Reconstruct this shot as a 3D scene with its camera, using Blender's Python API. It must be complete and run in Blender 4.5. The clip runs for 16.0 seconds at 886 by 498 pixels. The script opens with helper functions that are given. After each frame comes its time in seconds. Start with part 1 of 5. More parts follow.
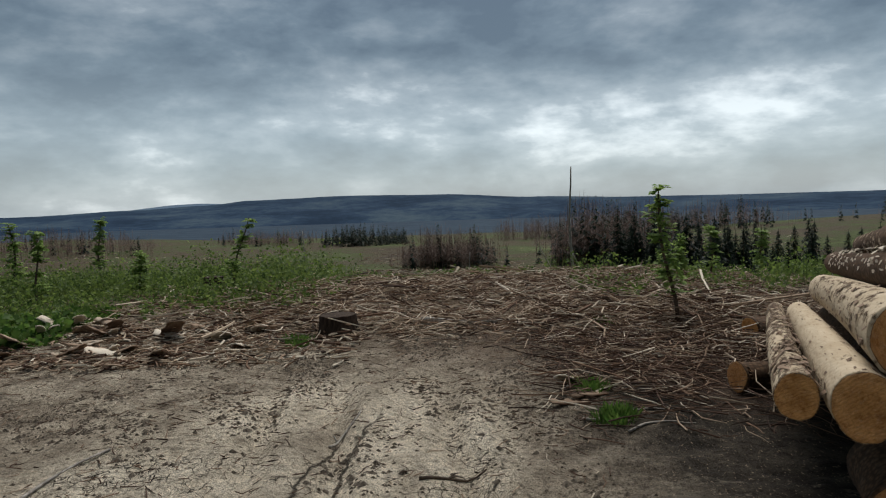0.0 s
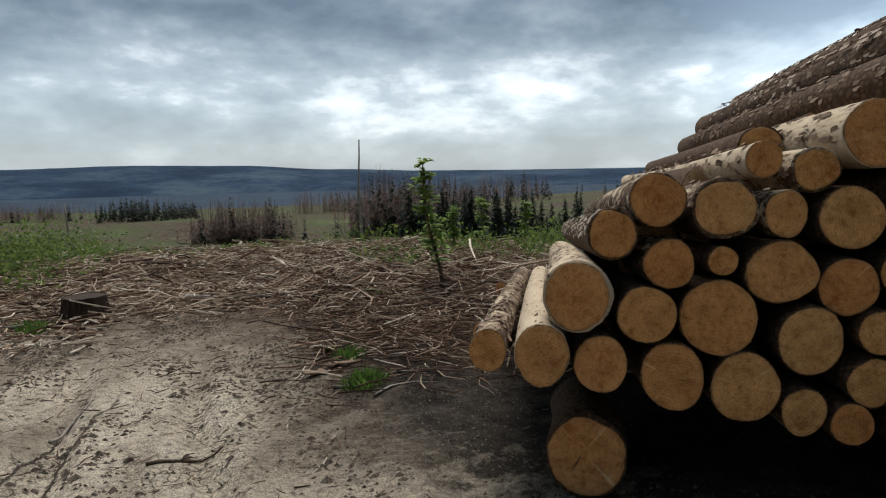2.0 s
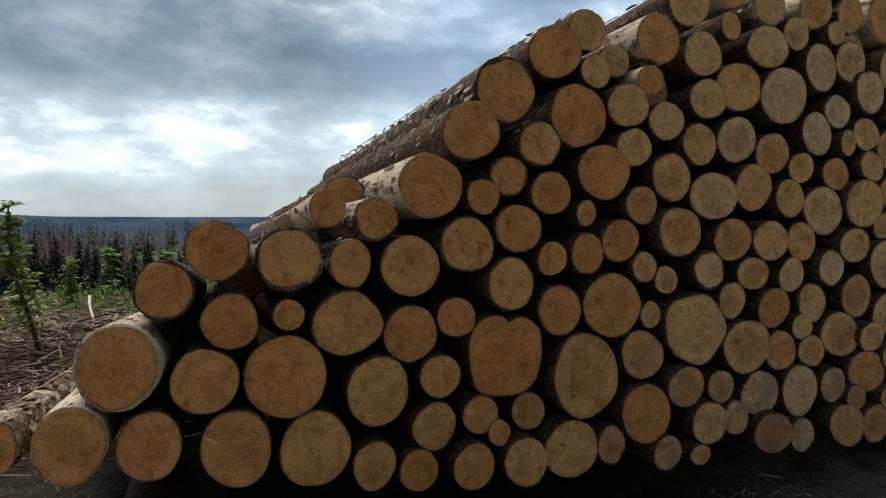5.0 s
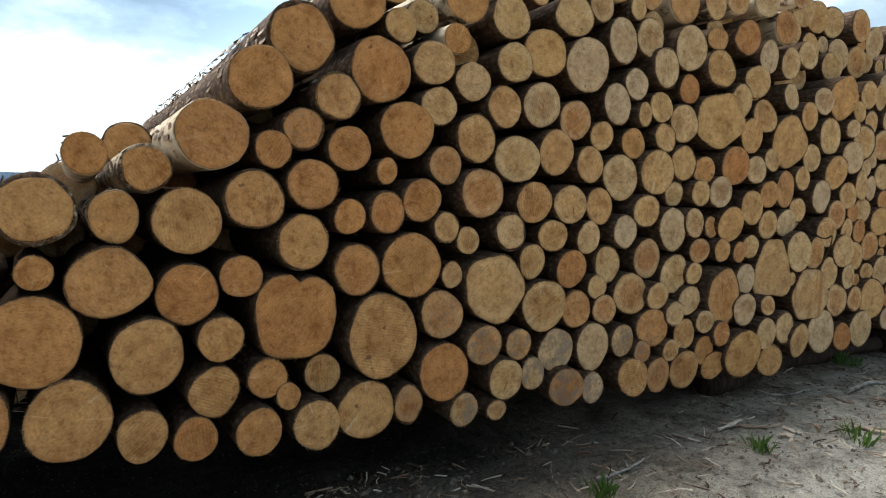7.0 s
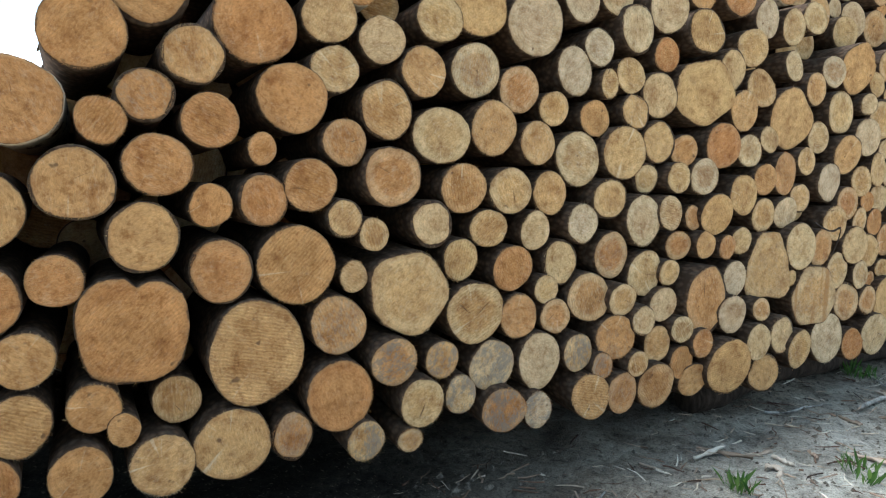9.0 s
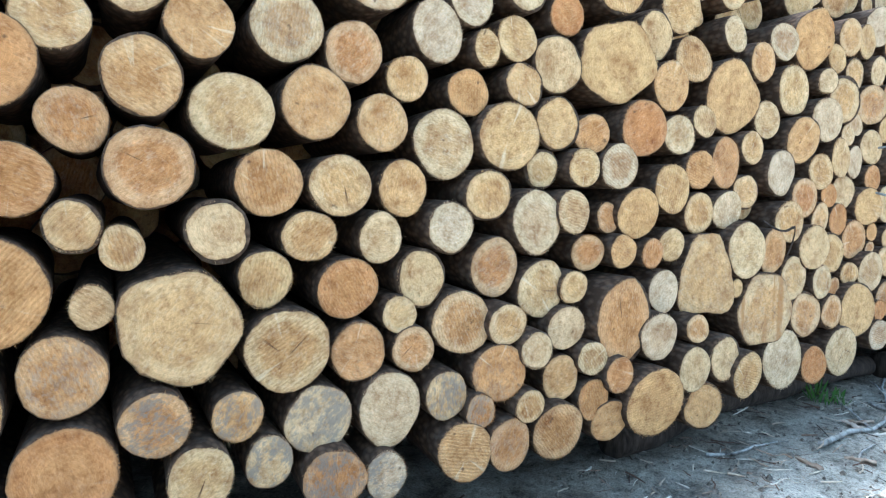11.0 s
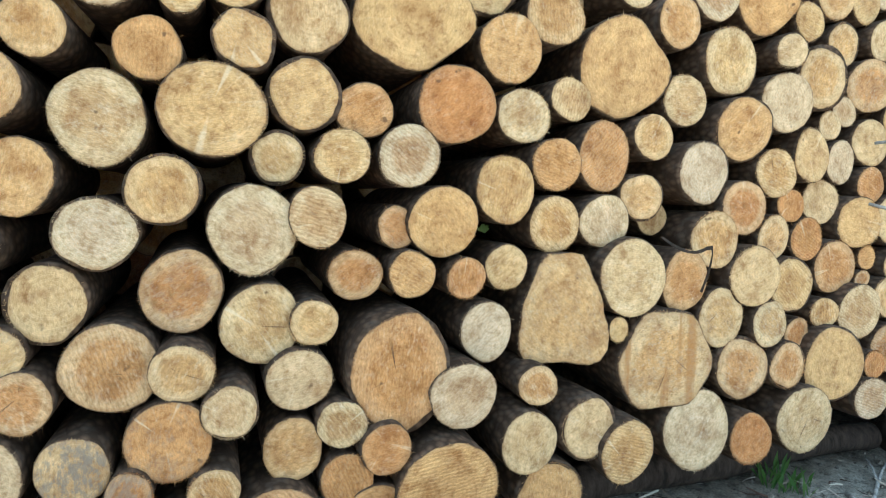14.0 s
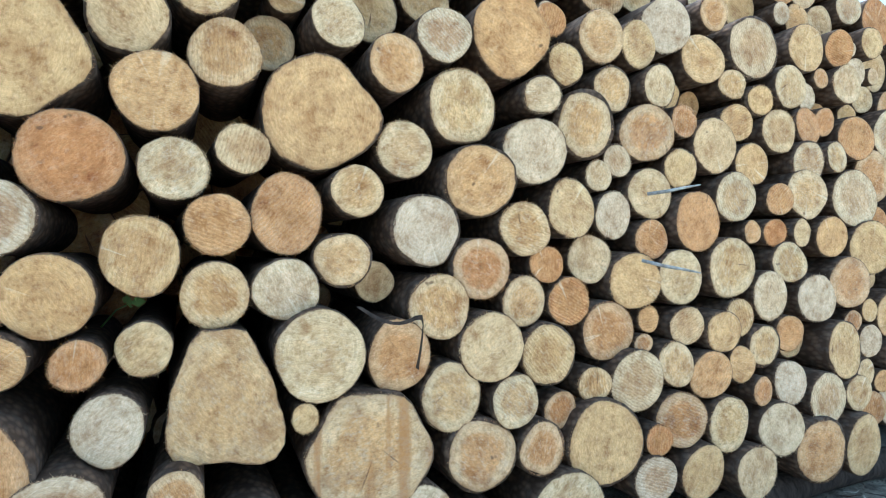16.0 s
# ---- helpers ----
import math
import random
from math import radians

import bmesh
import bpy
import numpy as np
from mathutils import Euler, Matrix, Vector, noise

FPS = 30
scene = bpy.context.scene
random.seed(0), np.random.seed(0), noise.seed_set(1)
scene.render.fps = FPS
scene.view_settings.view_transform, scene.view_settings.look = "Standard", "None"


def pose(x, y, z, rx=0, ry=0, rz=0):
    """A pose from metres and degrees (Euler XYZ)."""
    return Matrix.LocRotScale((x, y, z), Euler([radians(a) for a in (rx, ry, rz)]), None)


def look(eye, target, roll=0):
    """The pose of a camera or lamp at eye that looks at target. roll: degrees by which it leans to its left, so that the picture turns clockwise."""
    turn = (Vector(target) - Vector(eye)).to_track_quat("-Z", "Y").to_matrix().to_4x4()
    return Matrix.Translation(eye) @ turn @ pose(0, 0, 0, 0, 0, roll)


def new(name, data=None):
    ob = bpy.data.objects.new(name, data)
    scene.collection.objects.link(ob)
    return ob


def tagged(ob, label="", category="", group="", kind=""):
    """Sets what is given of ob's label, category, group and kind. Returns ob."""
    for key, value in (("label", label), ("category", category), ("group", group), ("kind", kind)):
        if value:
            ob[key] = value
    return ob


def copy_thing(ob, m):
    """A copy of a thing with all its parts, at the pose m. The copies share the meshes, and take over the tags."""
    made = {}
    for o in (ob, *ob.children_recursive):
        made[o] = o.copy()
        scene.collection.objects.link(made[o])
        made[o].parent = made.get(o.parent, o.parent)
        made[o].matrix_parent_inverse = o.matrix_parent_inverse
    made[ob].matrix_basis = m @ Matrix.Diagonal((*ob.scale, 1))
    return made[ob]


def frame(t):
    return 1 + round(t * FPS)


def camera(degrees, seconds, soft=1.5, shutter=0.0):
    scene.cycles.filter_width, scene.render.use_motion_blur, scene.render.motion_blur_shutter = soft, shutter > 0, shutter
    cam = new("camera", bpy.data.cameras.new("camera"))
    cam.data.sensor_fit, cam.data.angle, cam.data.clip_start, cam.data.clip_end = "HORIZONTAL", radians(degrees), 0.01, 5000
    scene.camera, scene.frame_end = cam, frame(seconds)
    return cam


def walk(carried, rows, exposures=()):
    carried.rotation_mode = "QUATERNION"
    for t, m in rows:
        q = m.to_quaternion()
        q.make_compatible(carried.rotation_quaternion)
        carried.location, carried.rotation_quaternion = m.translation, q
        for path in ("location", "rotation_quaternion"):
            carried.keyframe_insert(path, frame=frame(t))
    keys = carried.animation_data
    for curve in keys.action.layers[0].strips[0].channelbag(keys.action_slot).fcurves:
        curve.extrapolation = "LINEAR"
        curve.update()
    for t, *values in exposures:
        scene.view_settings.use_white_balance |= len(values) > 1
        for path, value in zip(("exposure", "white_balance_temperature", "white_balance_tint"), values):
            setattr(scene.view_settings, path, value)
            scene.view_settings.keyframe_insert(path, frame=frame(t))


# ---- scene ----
cam = camera(68.4, 16.0, soft=1.15)
METRES, EYE, TILT, LEAN, TURN = 6.015, 1.6, 0.0, 0.0, 0.0
ROWS = [
    (0.0, 0.0, 0.0, 0.0, -0.12, -3.8, 1.76),
    (0.5, 0.0089, -0.0018, -0.0, -4.35, -3.66, 1.18),
    (1.0, 0.0257, -0.0022, -0.0017, -9.28, -4.91, 0.98),
    (1.5, 0.0455, -0.008, -0.0031, -13.38, -5.38, 1.12),
    (2.0, 0.0642, -0.0121, -0.004, -17.46, -6.61, 1.2),
    (2.5, 0.0838, -0.0002, -0.0073, -25.85, -6.1, 0.09),
    (3.0, 0.1055, 0.009, -0.0091, -34.11, -6.21, 0.76),
    (5.5, 0.1615, -0.0096, -0.0057, -49.34, -1.46, -0.42),
    (6.0, 0.1682, -0.0078, -0.0077, -54.84, -1.91, -1.03),
    (6.5, 0.1845, -0.0191, -0.0114, -58.12, -4.12, -0.07),
    (7.0, 0.2029, -0.039, -0.013, -57.45, -5.67, -1.25),
    (7.5, 0.2238, -0.0474, -0.0153, -54.83, -5.79, -0.5),
    (8.0, 0.2569, -0.0455, -0.0157, -55.35, -6.76, -0.55),
    (10.5, 0.4669, -0.0737, -0.0223, -55.88, -6.19, -2.08),
    (11.0, 0.5076, -0.0728, -0.0261, -56.56, -6.07, -0.18),
    (11.5, 0.5487, -0.0814, -0.0305, -57.14, -5.39, -2.07),
    (12.0, 0.5909, -0.0951, -0.0313, -55.36, -6.75, -0.98),
    (12.5, 0.6325, -0.1034, -0.0297, -55.95, -7.58, -0.48),
    (13.0, 0.6702, -0.128, -0.0325, -54.21, -6.73, -2.75),
    (13.5, 0.709, -0.1512, -0.0336, -49.6, -5.55, -0.02),
    (14.0, 0.7536, -0.1661, -0.0349, -48.6, -5.07, -1.01),
    (14.5, 0.7992, -0.1976, -0.0331, -48.62, -5.16, -1.76),
    (15.0, 0.8379, -0.2132, -0.0314, -50.06, -0.82, 0.03),
    (15.5, 0.8778, -0.2285, -0.0297, -53.01, 0.53, 1.03),
    (16.0, 0.9147, -0.2571, -0.0274, -51.85, -0.4, -0.04),
]
# seconds, stops, kelvin, tint: the clip's camera brightens as it turns to the stack
EXPOSURE = [(0.0, -0.15, 6550, 9), (3.0, 0.2, 6500, 11), (5.5, 0.2, 6500, 10), (6.0, 0.65, 6450, 10), (6.5, 1.1, 6350, 9), (7.5, 1.7, 6200, 5), (8.0, 1.8, 6100, 4), (10.5, 3.12, 4800, 2), (12.0, 3.12, 4800, 2), (13.0, 3.15, 5350, 0), (14.0, 3.15, 5350, 0), (15.0, 3.05, 4700, 0), (16.0, 3.05, 4700, 0)]
walk(cam, [(t, pose(0, 0, EYE, TILT, LEAN, TURN) @ pose(METRES * x, METRES * y, METRES * z, 90 + pitch, roll, yaw)) for t, x, y, z, yaw, pitch, roll in ROWS], EXPOSURE)

# ---- world, sun ----
world = bpy.data.worlds.new("world")
scene.world = world
world.use_nodes = True
SUN_EL, SUN_AZ = 62, 12          # degrees; azimuth clockwise from +y


def build_world():
    nt = world.node_tree
    nt.nodes.clear()
    N, L = nt.nodes.new, nt.links.new
    out, bg = N("ShaderNodeOutputWorld"), N("ShaderNodeBackground")
    sky = N("ShaderNodeTexSky")
    sky.sky_type, sky.sun_disc = "NISHITA", False
    sky.sun_elevation, sky.sun_rotation = radians(SUN_EL), radians(SUN_AZ)
    co, sep = N("ShaderNodeTexCoord"), N("ShaderNodeSeparateXYZ")
    L(co.outputs["Generated"], sep.inputs[0])
    # heaped clouds: lumps wider than high, finer towards the horizon
    flat = N("ShaderNodeMapping"); flat.inputs["Scale"].default_value = (1.0, 1.0, 2.3)
    flat.inputs["Location"].default_value = (5.2, 2.4, 0.6)
    L(co.outputs["Generated"], flat.inputs[0])
    big = N("ShaderNodeTexNoise"); big.inputs["Scale"].default_value = 3.1; big.inputs["Detail"].default_value = 6; big.inputs["Roughness"].default_value = 0.57
    big.inputs["Distortion"].default_value = 0.15
    L(flat.outputs[0], big.inputs["Vector"])
    small = N("ShaderNodeTexNoise"); small.inputs["Scale"].default_value = 9.0; small.inputs["Detail"].default_value = 8; small.inputs["Roughness"].default_value = 0.55
    L(flat.outputs[0], small.inputs["Vector"])
    mixn = N("ShaderNodeMix"); mixn.inputs[0].default_value = 0.30
    L(big.outputs[0], mixn.inputs[2]); L(small.outputs[0], mixn.inputs[3])
    ramp = N("ShaderNodeValToRGB")
    e = ramp.color_ramp.elements
    e[0].position, e[0].color = 0.40, (0.115, 0.165, 0.205, 1)
    e[1].position, e[1].color = 0.635, (0.98, 1.06, 1.10, 1)
    m = e.new(0.47); m.color = (0.205, 0.275, 0.325, 1)
    m = e.new(0.55); m.color = (0.40, 0.475, 0.525, 1)
    L(mixn.outputs[0], ramp.inputs[0])
    # a brighter strip where the deck thins out towards the horizon
    low = N("ShaderNodeMapRange"); low.inputs[1].default_value, low.inputs[2].default_value = 0.23, 0.03
    low.inputs[3].default_value, low.inputs[4].default_value = 0.0, 0.38
    L(sep.outputs[2], low.inputs[0])
    pale = N("ShaderNodeMix"); pale.data_type = "RGBA"; pale.inputs[7].default_value = (0.66, 0.74, 0.80, 1)
    L(low.outputs[0], pale.inputs[0]); L(ramp.outputs[0], pale.inputs[6])
    # the deck is thickest and darkest overhead in front, and thinner low down
    deck = N("ShaderNodeMapRange"); deck.interpolation_type = "SMOOTHSTEP"
    for i, v in enumerate((0.09, 0.24, 1.22, 0.80)):
        deck.inputs[i + 1].default_value = v
    L(sep.outputs[2], deck.inputs[0])
    shade = N("ShaderNodeVectorMath"); shade.operation = "SCALE"
    L(pale.outputs[2], shade.inputs[0]); L(deck.outputs[0], shade.inputs["Scale"])
    # a little of the clear sky behind the deck
    blue = N("ShaderNodeMix"); blue.data_type = "RGBA"; blue.blend_type = "ADD"; blue.inputs[0].default_value = 0.03
    L(shade.outputs[0], blue.inputs[6]); L(sky.outputs[0], blue.inputs[7])
    # the deck is brighter on the side of the sun
    dot = N("ShaderNodeVectorMath"); dot.operation = "DOT_PRODUCT"
    dot.inputs[1].default_value = (math.sin(radians(SUN_AZ)), math.cos(radians(SUN_AZ)), 0.35)
    L(co.outputs["Generated"], dot.inputs[0])
    side = N("ShaderNodeMapRange"); side.inputs[1].default_value, side.inputs[2].default_value = -0.9, 0.9
    side.inputs[3].default_value, side.inputs[4].default_value = 0.40, 1.0
    L(dot.outputs["Value"], side.inputs[0])
    # and thinnest beyond the stack, where it shines white
    gap = N("ShaderNodeVectorMath"); gap.operation = "DOT_PRODUCT"
    gap.inputs[1].default_value = (math.sin(radians(62)), math.cos(radians(62)), 0.25)
    L(co.outputs["Generated"], gap.inputs[0])
    thin = N("ShaderNodeMapRange"); thin.interpolation_type = "SMOOTHSTEP"
    for i, v in enumerate((0.90, 1.03, 1.0, 1.9)):
        thin.inputs[i + 1].default_value = v
    L(gap.outputs["Value"], thin.inputs[0])
    both = N("ShaderNodeMath"); both.operation = "MULTIPLY"
    L(side.outputs[0], both.inputs[0]); L(thin.outputs[0], both.inputs[1])
    lit = N("ShaderNodeVectorMath"); lit.operation = "SCALE"
    L(blue.outputs[2], lit.inputs[0]); L(both.outputs[0], lit.inputs["Scale"])
    bg.inputs[1].default_value = 0.78
    L(lit.outputs[0], bg.inputs[0]); L(bg.outputs[0], out.inputs[0])


build_world()
sun = new("sun", bpy.data.lights.new("sun", "SUN"))
sun.data.energy, sun.data.angle, sun.data.color = 3.4, radians(36), (1.0, 0.975, 0.94)
az = radians(SUN_AZ)
sun.matrix_world = look((60 * math.sin(az) * math.cos(radians(SUN_EL)), 60 * math.cos(az) * math.cos(radians(SUN_EL)), 60 * math.sin(radians(SUN_EL))), (0, 0, 0))

# ---- materials ----


class Mat:
    """A small builder for node materials."""

    def __init__(self, name, rough=0.85, spec=0.25):
        self.m = bpy.data.materials.new(name)
        self.m.use_nodes = True
        self.nt = self.m.node_tree
        self.b = self.nt.nodes["Principled BSDF"]
        self.b.inputs["Roughness"].default_value = rough
        self.b.inputs["Specular IOR Level"].default_value = spec
        self.co = self.nt.nodes.new("ShaderNodeTexCoord")

    def n(self, kind, **inputs):
        nd = self.nt.nodes.new("ShaderNode" + kind)
        for k, v in inputs.items():
            self.put(nd.inputs[k.replace("_", " ")], v)
        return nd

    def put(self, socket, v):
        if isinstance(v, bpy.types.NodeSocket):
            self.nt.links.new(v, socket)
        else:
            socket.default_value = v

    def noise(self, scale, detail=4, rough=0.55, vec=None, dist=0.0):
        nd = self.n("TexNoise", Scale=scale, Detail=detail, Roughness=rough, Distortion=dist)
        self.put(nd.inputs["Vector"], vec if vec is not None else self.co.outputs["Object"])
        return nd.outputs[0]

    def ramp(self, fac, *stops):
        nd = self.n("ValToRGB")
        self.put(nd.inputs[0], fac)
        el = nd.color_ramp.elements
        while len(el) < len(stops):
            el.new(0.5)
        for e, (p, c) in zip(el, stops):
            e.position = p
            e.color = (*c, 1) if isinstance(c, tuple) else (c, c, c, 1)
        return nd.outputs[0]

    def mix(self, fac, a, b, how="MIX"):
        nd = self.nt.nodes.new("ShaderNodeMix")
        nd.data_type, nd.blend_type = "RGBA", how
        self.put(nd.inputs[0], fac)
        for i, v in ((6, a), (7, b)):
            self.put(nd.inputs[i], (*v, 1) if isinstance(v, tuple) else v)
        return nd.outputs[2]

    def math(self, op, a, b=0.0, c=0.0):
        nd = self.nt.nodes.new("ShaderNodeMath")
        nd.operation = op
        for i, v in enumerate((a, b, c)):
            self.put(nd.inputs[i], v)
        return nd.outputs[0]

    def scaled(self, s, vec=None):
        nd = self.n("Mapping")
        self.put(nd.inputs[0], vec if vec is not None else self.co.outputs["Object"])
        nd.inputs["Scale"].default_value = s
        return nd.outputs[0]

    def bump(self, height, strength, distance=0.01):
        nd = self.n("Bump", Strength=strength, Distance=distance)
        self.put(nd.inputs["Height"], height)
        self.put(self.b.inputs["Normal"], nd.outputs[0])

    def done(self, colour):
        self.put(self.b.inputs["Base Color"], (*colour, 1) if isinstance(colour, tuple) else colour)
        return self.m


def cut_wood():
    """Sawn log ends: heart and sapwood, rings, rays, saw marks, torn fibres, stain and a dark rim; each log differs."""
    k = Mat("cut_wood", 0.78, 0.2)

    def attr(name):
        nd = k.n("Attribute")
        nd.attribute_name = name
        return nd

    rnd, here, rim = attr("tone").outputs["Fac"], attr("local").outputs["Vector"], attr("rim").outputs["Fac"]
    fresh, aged, streak = attr("fresh").outputs["Fac"], attr("aged").outputs["Fac"], attr("streak").outputs["Fac"]

    def chance(f):
        nd = k.n("TexWhiteNoise")
        nd.noise_dimensions = "1D"
        k.put(nd.inputs["W"], k.math("MULTIPLY", rnd, f))
        return nd.outputs["Value"]

    ra, rb, rc, rd = chance(313.7), chance(771.3), chance(1291.1), chance(1733.9)
    ra = k.math("MULTIPLY", ra, k.math("SUBTRACT", 1.0, k.math("MULTIPLY", fresh, 0.55)))
    off = k.n("CombineXYZ")
    k.put(off.inputs[0], k.math("MULTIPLY", rnd, 37.0)); k.put(off.inputs[2], k.math("MULTIPLY", rnd, 91.0))
    vm = k.n("VectorMath"); vm.operation = "ADD"
    k.put(vm.inputs[0], here); k.put(vm.inputs[1], off.outputs[0])
    pos = vm.outputs[0]
    base = k.ramp(ra, (0.0, (0.55, 0.245, 0.085)), (0.18, (0.64, 0.335, 0.13)), (0.4, (0.70, 0.435, 0.19)), (0.62, (0.70, 0.475, 0.225)), (0.82, (0.71, 0.52, 0.31)), (1.0, (0.66, 0.52, 0.37)))
    base = k.mix(k.math("MULTIPLY", fresh, 0.35), base, (0.60, 0.27, 0.09))
    sep = k.n("SeparateXYZ"); k.put(sep.inputs[0], here)
    x, z = sep.outputs[0], sep.outputs[2]
    # the pith lies off centre
    x = k.math("ADD", x, k.math("MULTIPLY", k.math("SUBTRACT", rb, 0.5), 0.05))
    z = k.math("ADD", z, k.math("MULTIPLY", k.math("SUBTRACT", rc, 0.5), 0.05))
    rad = k.math("SQRT", k.math("ADD", k.math("MULTIPLY", x, x), k.math("MULTIPLY", z, z)))
    blot = k.noise(10, 5, 0.6, pos)
    # darker heart and paler sapwood with an uneven border
    heart = k.ramp(k.math("ADD", rim, k.math("MULTIPLY", k.math("SUBTRACT", blot, 0.5), 0.55)), (0.52, 1.0), (0.72, 0.0))
    col = k.mix(k.math("MULTIPLY", heart, k.ramp(rc, (0.25, 0.0), (0.9, 0.5))), base, (0.50, 0.27, 0.10))
    sap = k.ramp(k.math("ADD", rim, k.math("MULTIPLY", k.math("SUBTRACT", blot, 0.5), 0.4)), (0.60, 0.0), (0.76, 1.0))
    col = k.mix(k.math("MULTIPLY", sap, k.math("MULTIPLY", k.ramp(rd, (0.3, 0.0), (0.9, 0.45)), k.math("SUBTRACT", 1.0, fresh))), col, (0.82, 0.68, 0.44))
    # growth rings of two widths
    wob = k.math("MULTIPLY", k.noise(8, 3, vec=pos), 0.03)
    r1 = k.math("SINE", k.math("MULTIPLY", k.math("ADD", rad, wob), 1150.0))
    r2 = k.math("SINE", k.math("MULTIPLY", k.math("ADD", rad, wob), 410.0))
    col = k.mix(0.5, col, k.ramp(k.math("ADD", k.math("MULTIPLY", r1, 0.5), k.math("MULTIPLY", r2, 0.5)), (0.0, (0.80, 0.72, 0.62)), (0.6, (1, 1, 1))), "MULTIPLY")
    # broad soft mottling
    col = k.mix(1.0, col, k.ramp(blot, (0.30, (0.62, 0.50, 0.38)), (0.46, (0.93, 0.90, 0.85)), (0.68, (1.14, 1.14, 1.12))), "MULTIPLY")
    stipple = k.noise(33, 5, 0.72, pos)
    col = k.mix(0.9, col, k.ramp(stipple, (0.34, (0.66, 0.55, 0.43)), (0.48, (1.0, 0.98, 0.95)), (0.64, (1.10, 1.10, 1.08))), "MULTIPLY")
    # fibres torn along the saw's way
    rot = k.n("VectorRotate"); rot.rotation_type = "Y_AXIS"; k.put(rot.inputs["Vector"], here); k.put(rot.inputs["Angle"], k.math("MULTIPLY", rb, 6.0))
    sweep = k.n("VectorMath"); sweep.operation = "ADD"; k.put(sweep.inputs[0], rot.outputs[0]); k.put(sweep.inputs[1], off.outputs[0])
    fine = k.noise(190, 4, 0.75, k.scaled((0.35, 1.0, 1.0), sweep.outputs[0]))
    tuft = k.noise(62, 6, 0.75, k.scaled((0.55, 1.0, 1.0), sweep.outputs[0]))
    rough = k.math("MULTIPLY", k.ramp(rd, (0.15, 0.30), (0.85, 1.0)), k.math("SUBTRACT", 1.0, k.math("MULTIPLY", fresh, 0.5)))
    col = k.mix(k.math("MULTIPLY", k.ramp(tuft, (0.51, 0.0), (0.68, 0.6)), rough), col, k.mix(0.5, base, (0.88, 0.78, 0.58)))
    col = k.mix(k.math("MULTIPLY", k.ramp(tuft, (0.33, 0.75), (0.46, 0.0)), rough), col, (0.36, 0.21, 0.09))
    col = k.mix(0.55, col, k.ramp(fine, (0.34, (0.60, 0.50, 0.38)), (0.52, (1.02, 1.0, 0.98)), (0.68, (1.22, 1.22, 1.2))), "MULTIPLY")
    # saw lines
    saw = k.n("TexWave", Scale=23.0, Distortion=5.0, Detail=4.0); saw.bands_direction = "Z"; k.put(saw.inputs["Vector"], sweep.outputs[0])
    sawf = k.math("MULTIPLY", k.ramp(rc, (0.55, 0.05), (0.85, 1.0)), 0.36)
    col = k.mix(sawf, col, k.ramp(saw.outputs[0], (0.05, (0.66, 0.54, 0.40)), (0.5, (1.03, 1.02, 1.0))), "MULTIPLY")
    # pale rays from the pith, and drying cracks
    cx, cz = k.math("DIVIDE", x, k.math("ADD", rad, 0.001)), k.math("DIVIDE", z, k.math("ADD", rad, 0.001))
    dirv = k.n("CombineXYZ")
    k.put(dirv.inputs[0], k.math("ADD", cx, k.math("MULTIPLY", rnd, 61.0))); k.put(dirv.inputs[1], k.math("MULTIPLY", rb, 23.0)); k.put(dirv.inputs[2], cz)
    wr = k.noise(4.6, 1, 0.5, dirv.outputs[0])
    ray = k.math("MULTIPLY", k.ramp(k.math("ADD", wr, k.math("MULTIPLY", k.math("SUBTRACT", tuft, 0.5), 0.22)), (0.68, 0.0), (0.78, 1.0)), k.math("MULTIPLY", k.ramp(rb, (0.3, 0.0), (0.5, 0.75)), k.ramp(k.math("ADD", rim, blot), (0.70, 0.10), (1.30, 0.6))))
    col = k.mix(ray, col, (0.88, 0.74, 0.50))
    wk = k.noise(3.7, 1, 0.5, dirv.outputs[0])
    cr = k.math("MULTIPLY", k.ramp(wk, (0.735, 0.0), (0.75, 1.0)), k.ramp(k.math("ADD", rim, k.math("MULTIPLY", blot, 0.5)), (0.55, 1.0), (0.95, 0.0)))
    cr = k.math("MULTIPLY", cr, k.ramp(rd, (0.5, 0.25), (0.7, 1.0)))
    col = k.mix(cr, col, (0.13, 0.065, 0.03))
    # knots, and brown resin streaks on one butt
    knot = k.ramp(k.noise(19, 2, 0.5, pos), (0.71, 0.0), (0.76, 0.8))
    col = k.mix(knot, col, (0.15, 0.075, 0.035))
    strip = k.noise(13, 3, 0.6, k.scaled((1.0, 1.0, 0.07), here))
    col = k.mix(k.math("MULTIPLY", streak, k.ramp(strip, (0.53, 0.0), (0.62, 0.75))), col, (0.46, 0.21, 0.06))
    # grey mould on the ends that have lain longest
    st = k.ramp(k.math("ADD", k.noise(8, 5, 0.7, pos), k.math("MULTIPLY", k.math("SUBTRACT", tuft, 0.5), 1.1)), (0.45, 0.0), (0.58, 0.85))
    st = k.math("MULTIPLY", st, k.math("MAXIMUM", aged, k.ramp(rd, (0.88, 0.0), (0.98, 0.25))))
    col = k.mix(st, col, (0.25, 0.205, 0.16))
    # browner edge and a ragged dark rim of cambium
    arc = k.noise(2.2, 3, 0.6, dirv.outputs[0])
    uneven = k.math("ADD", rim, k.math("MULTIPLY", k.math("SUBTRACT", arc, 0.5), 0.12))
    band = k.ramp(k.math("ADD", uneven, k.math("MULTIPLY", k.math("SUBTRACT", tuft, 0.5), 0.2)), (0.86, 0.0), (1.0, 0.55))
    col = k.mix(k.math("MULTIPLY", band, k.ramp(ra, (0.0, 1.0), (1.0, 0.35))), col, (0.40, 0.21, 0.085))
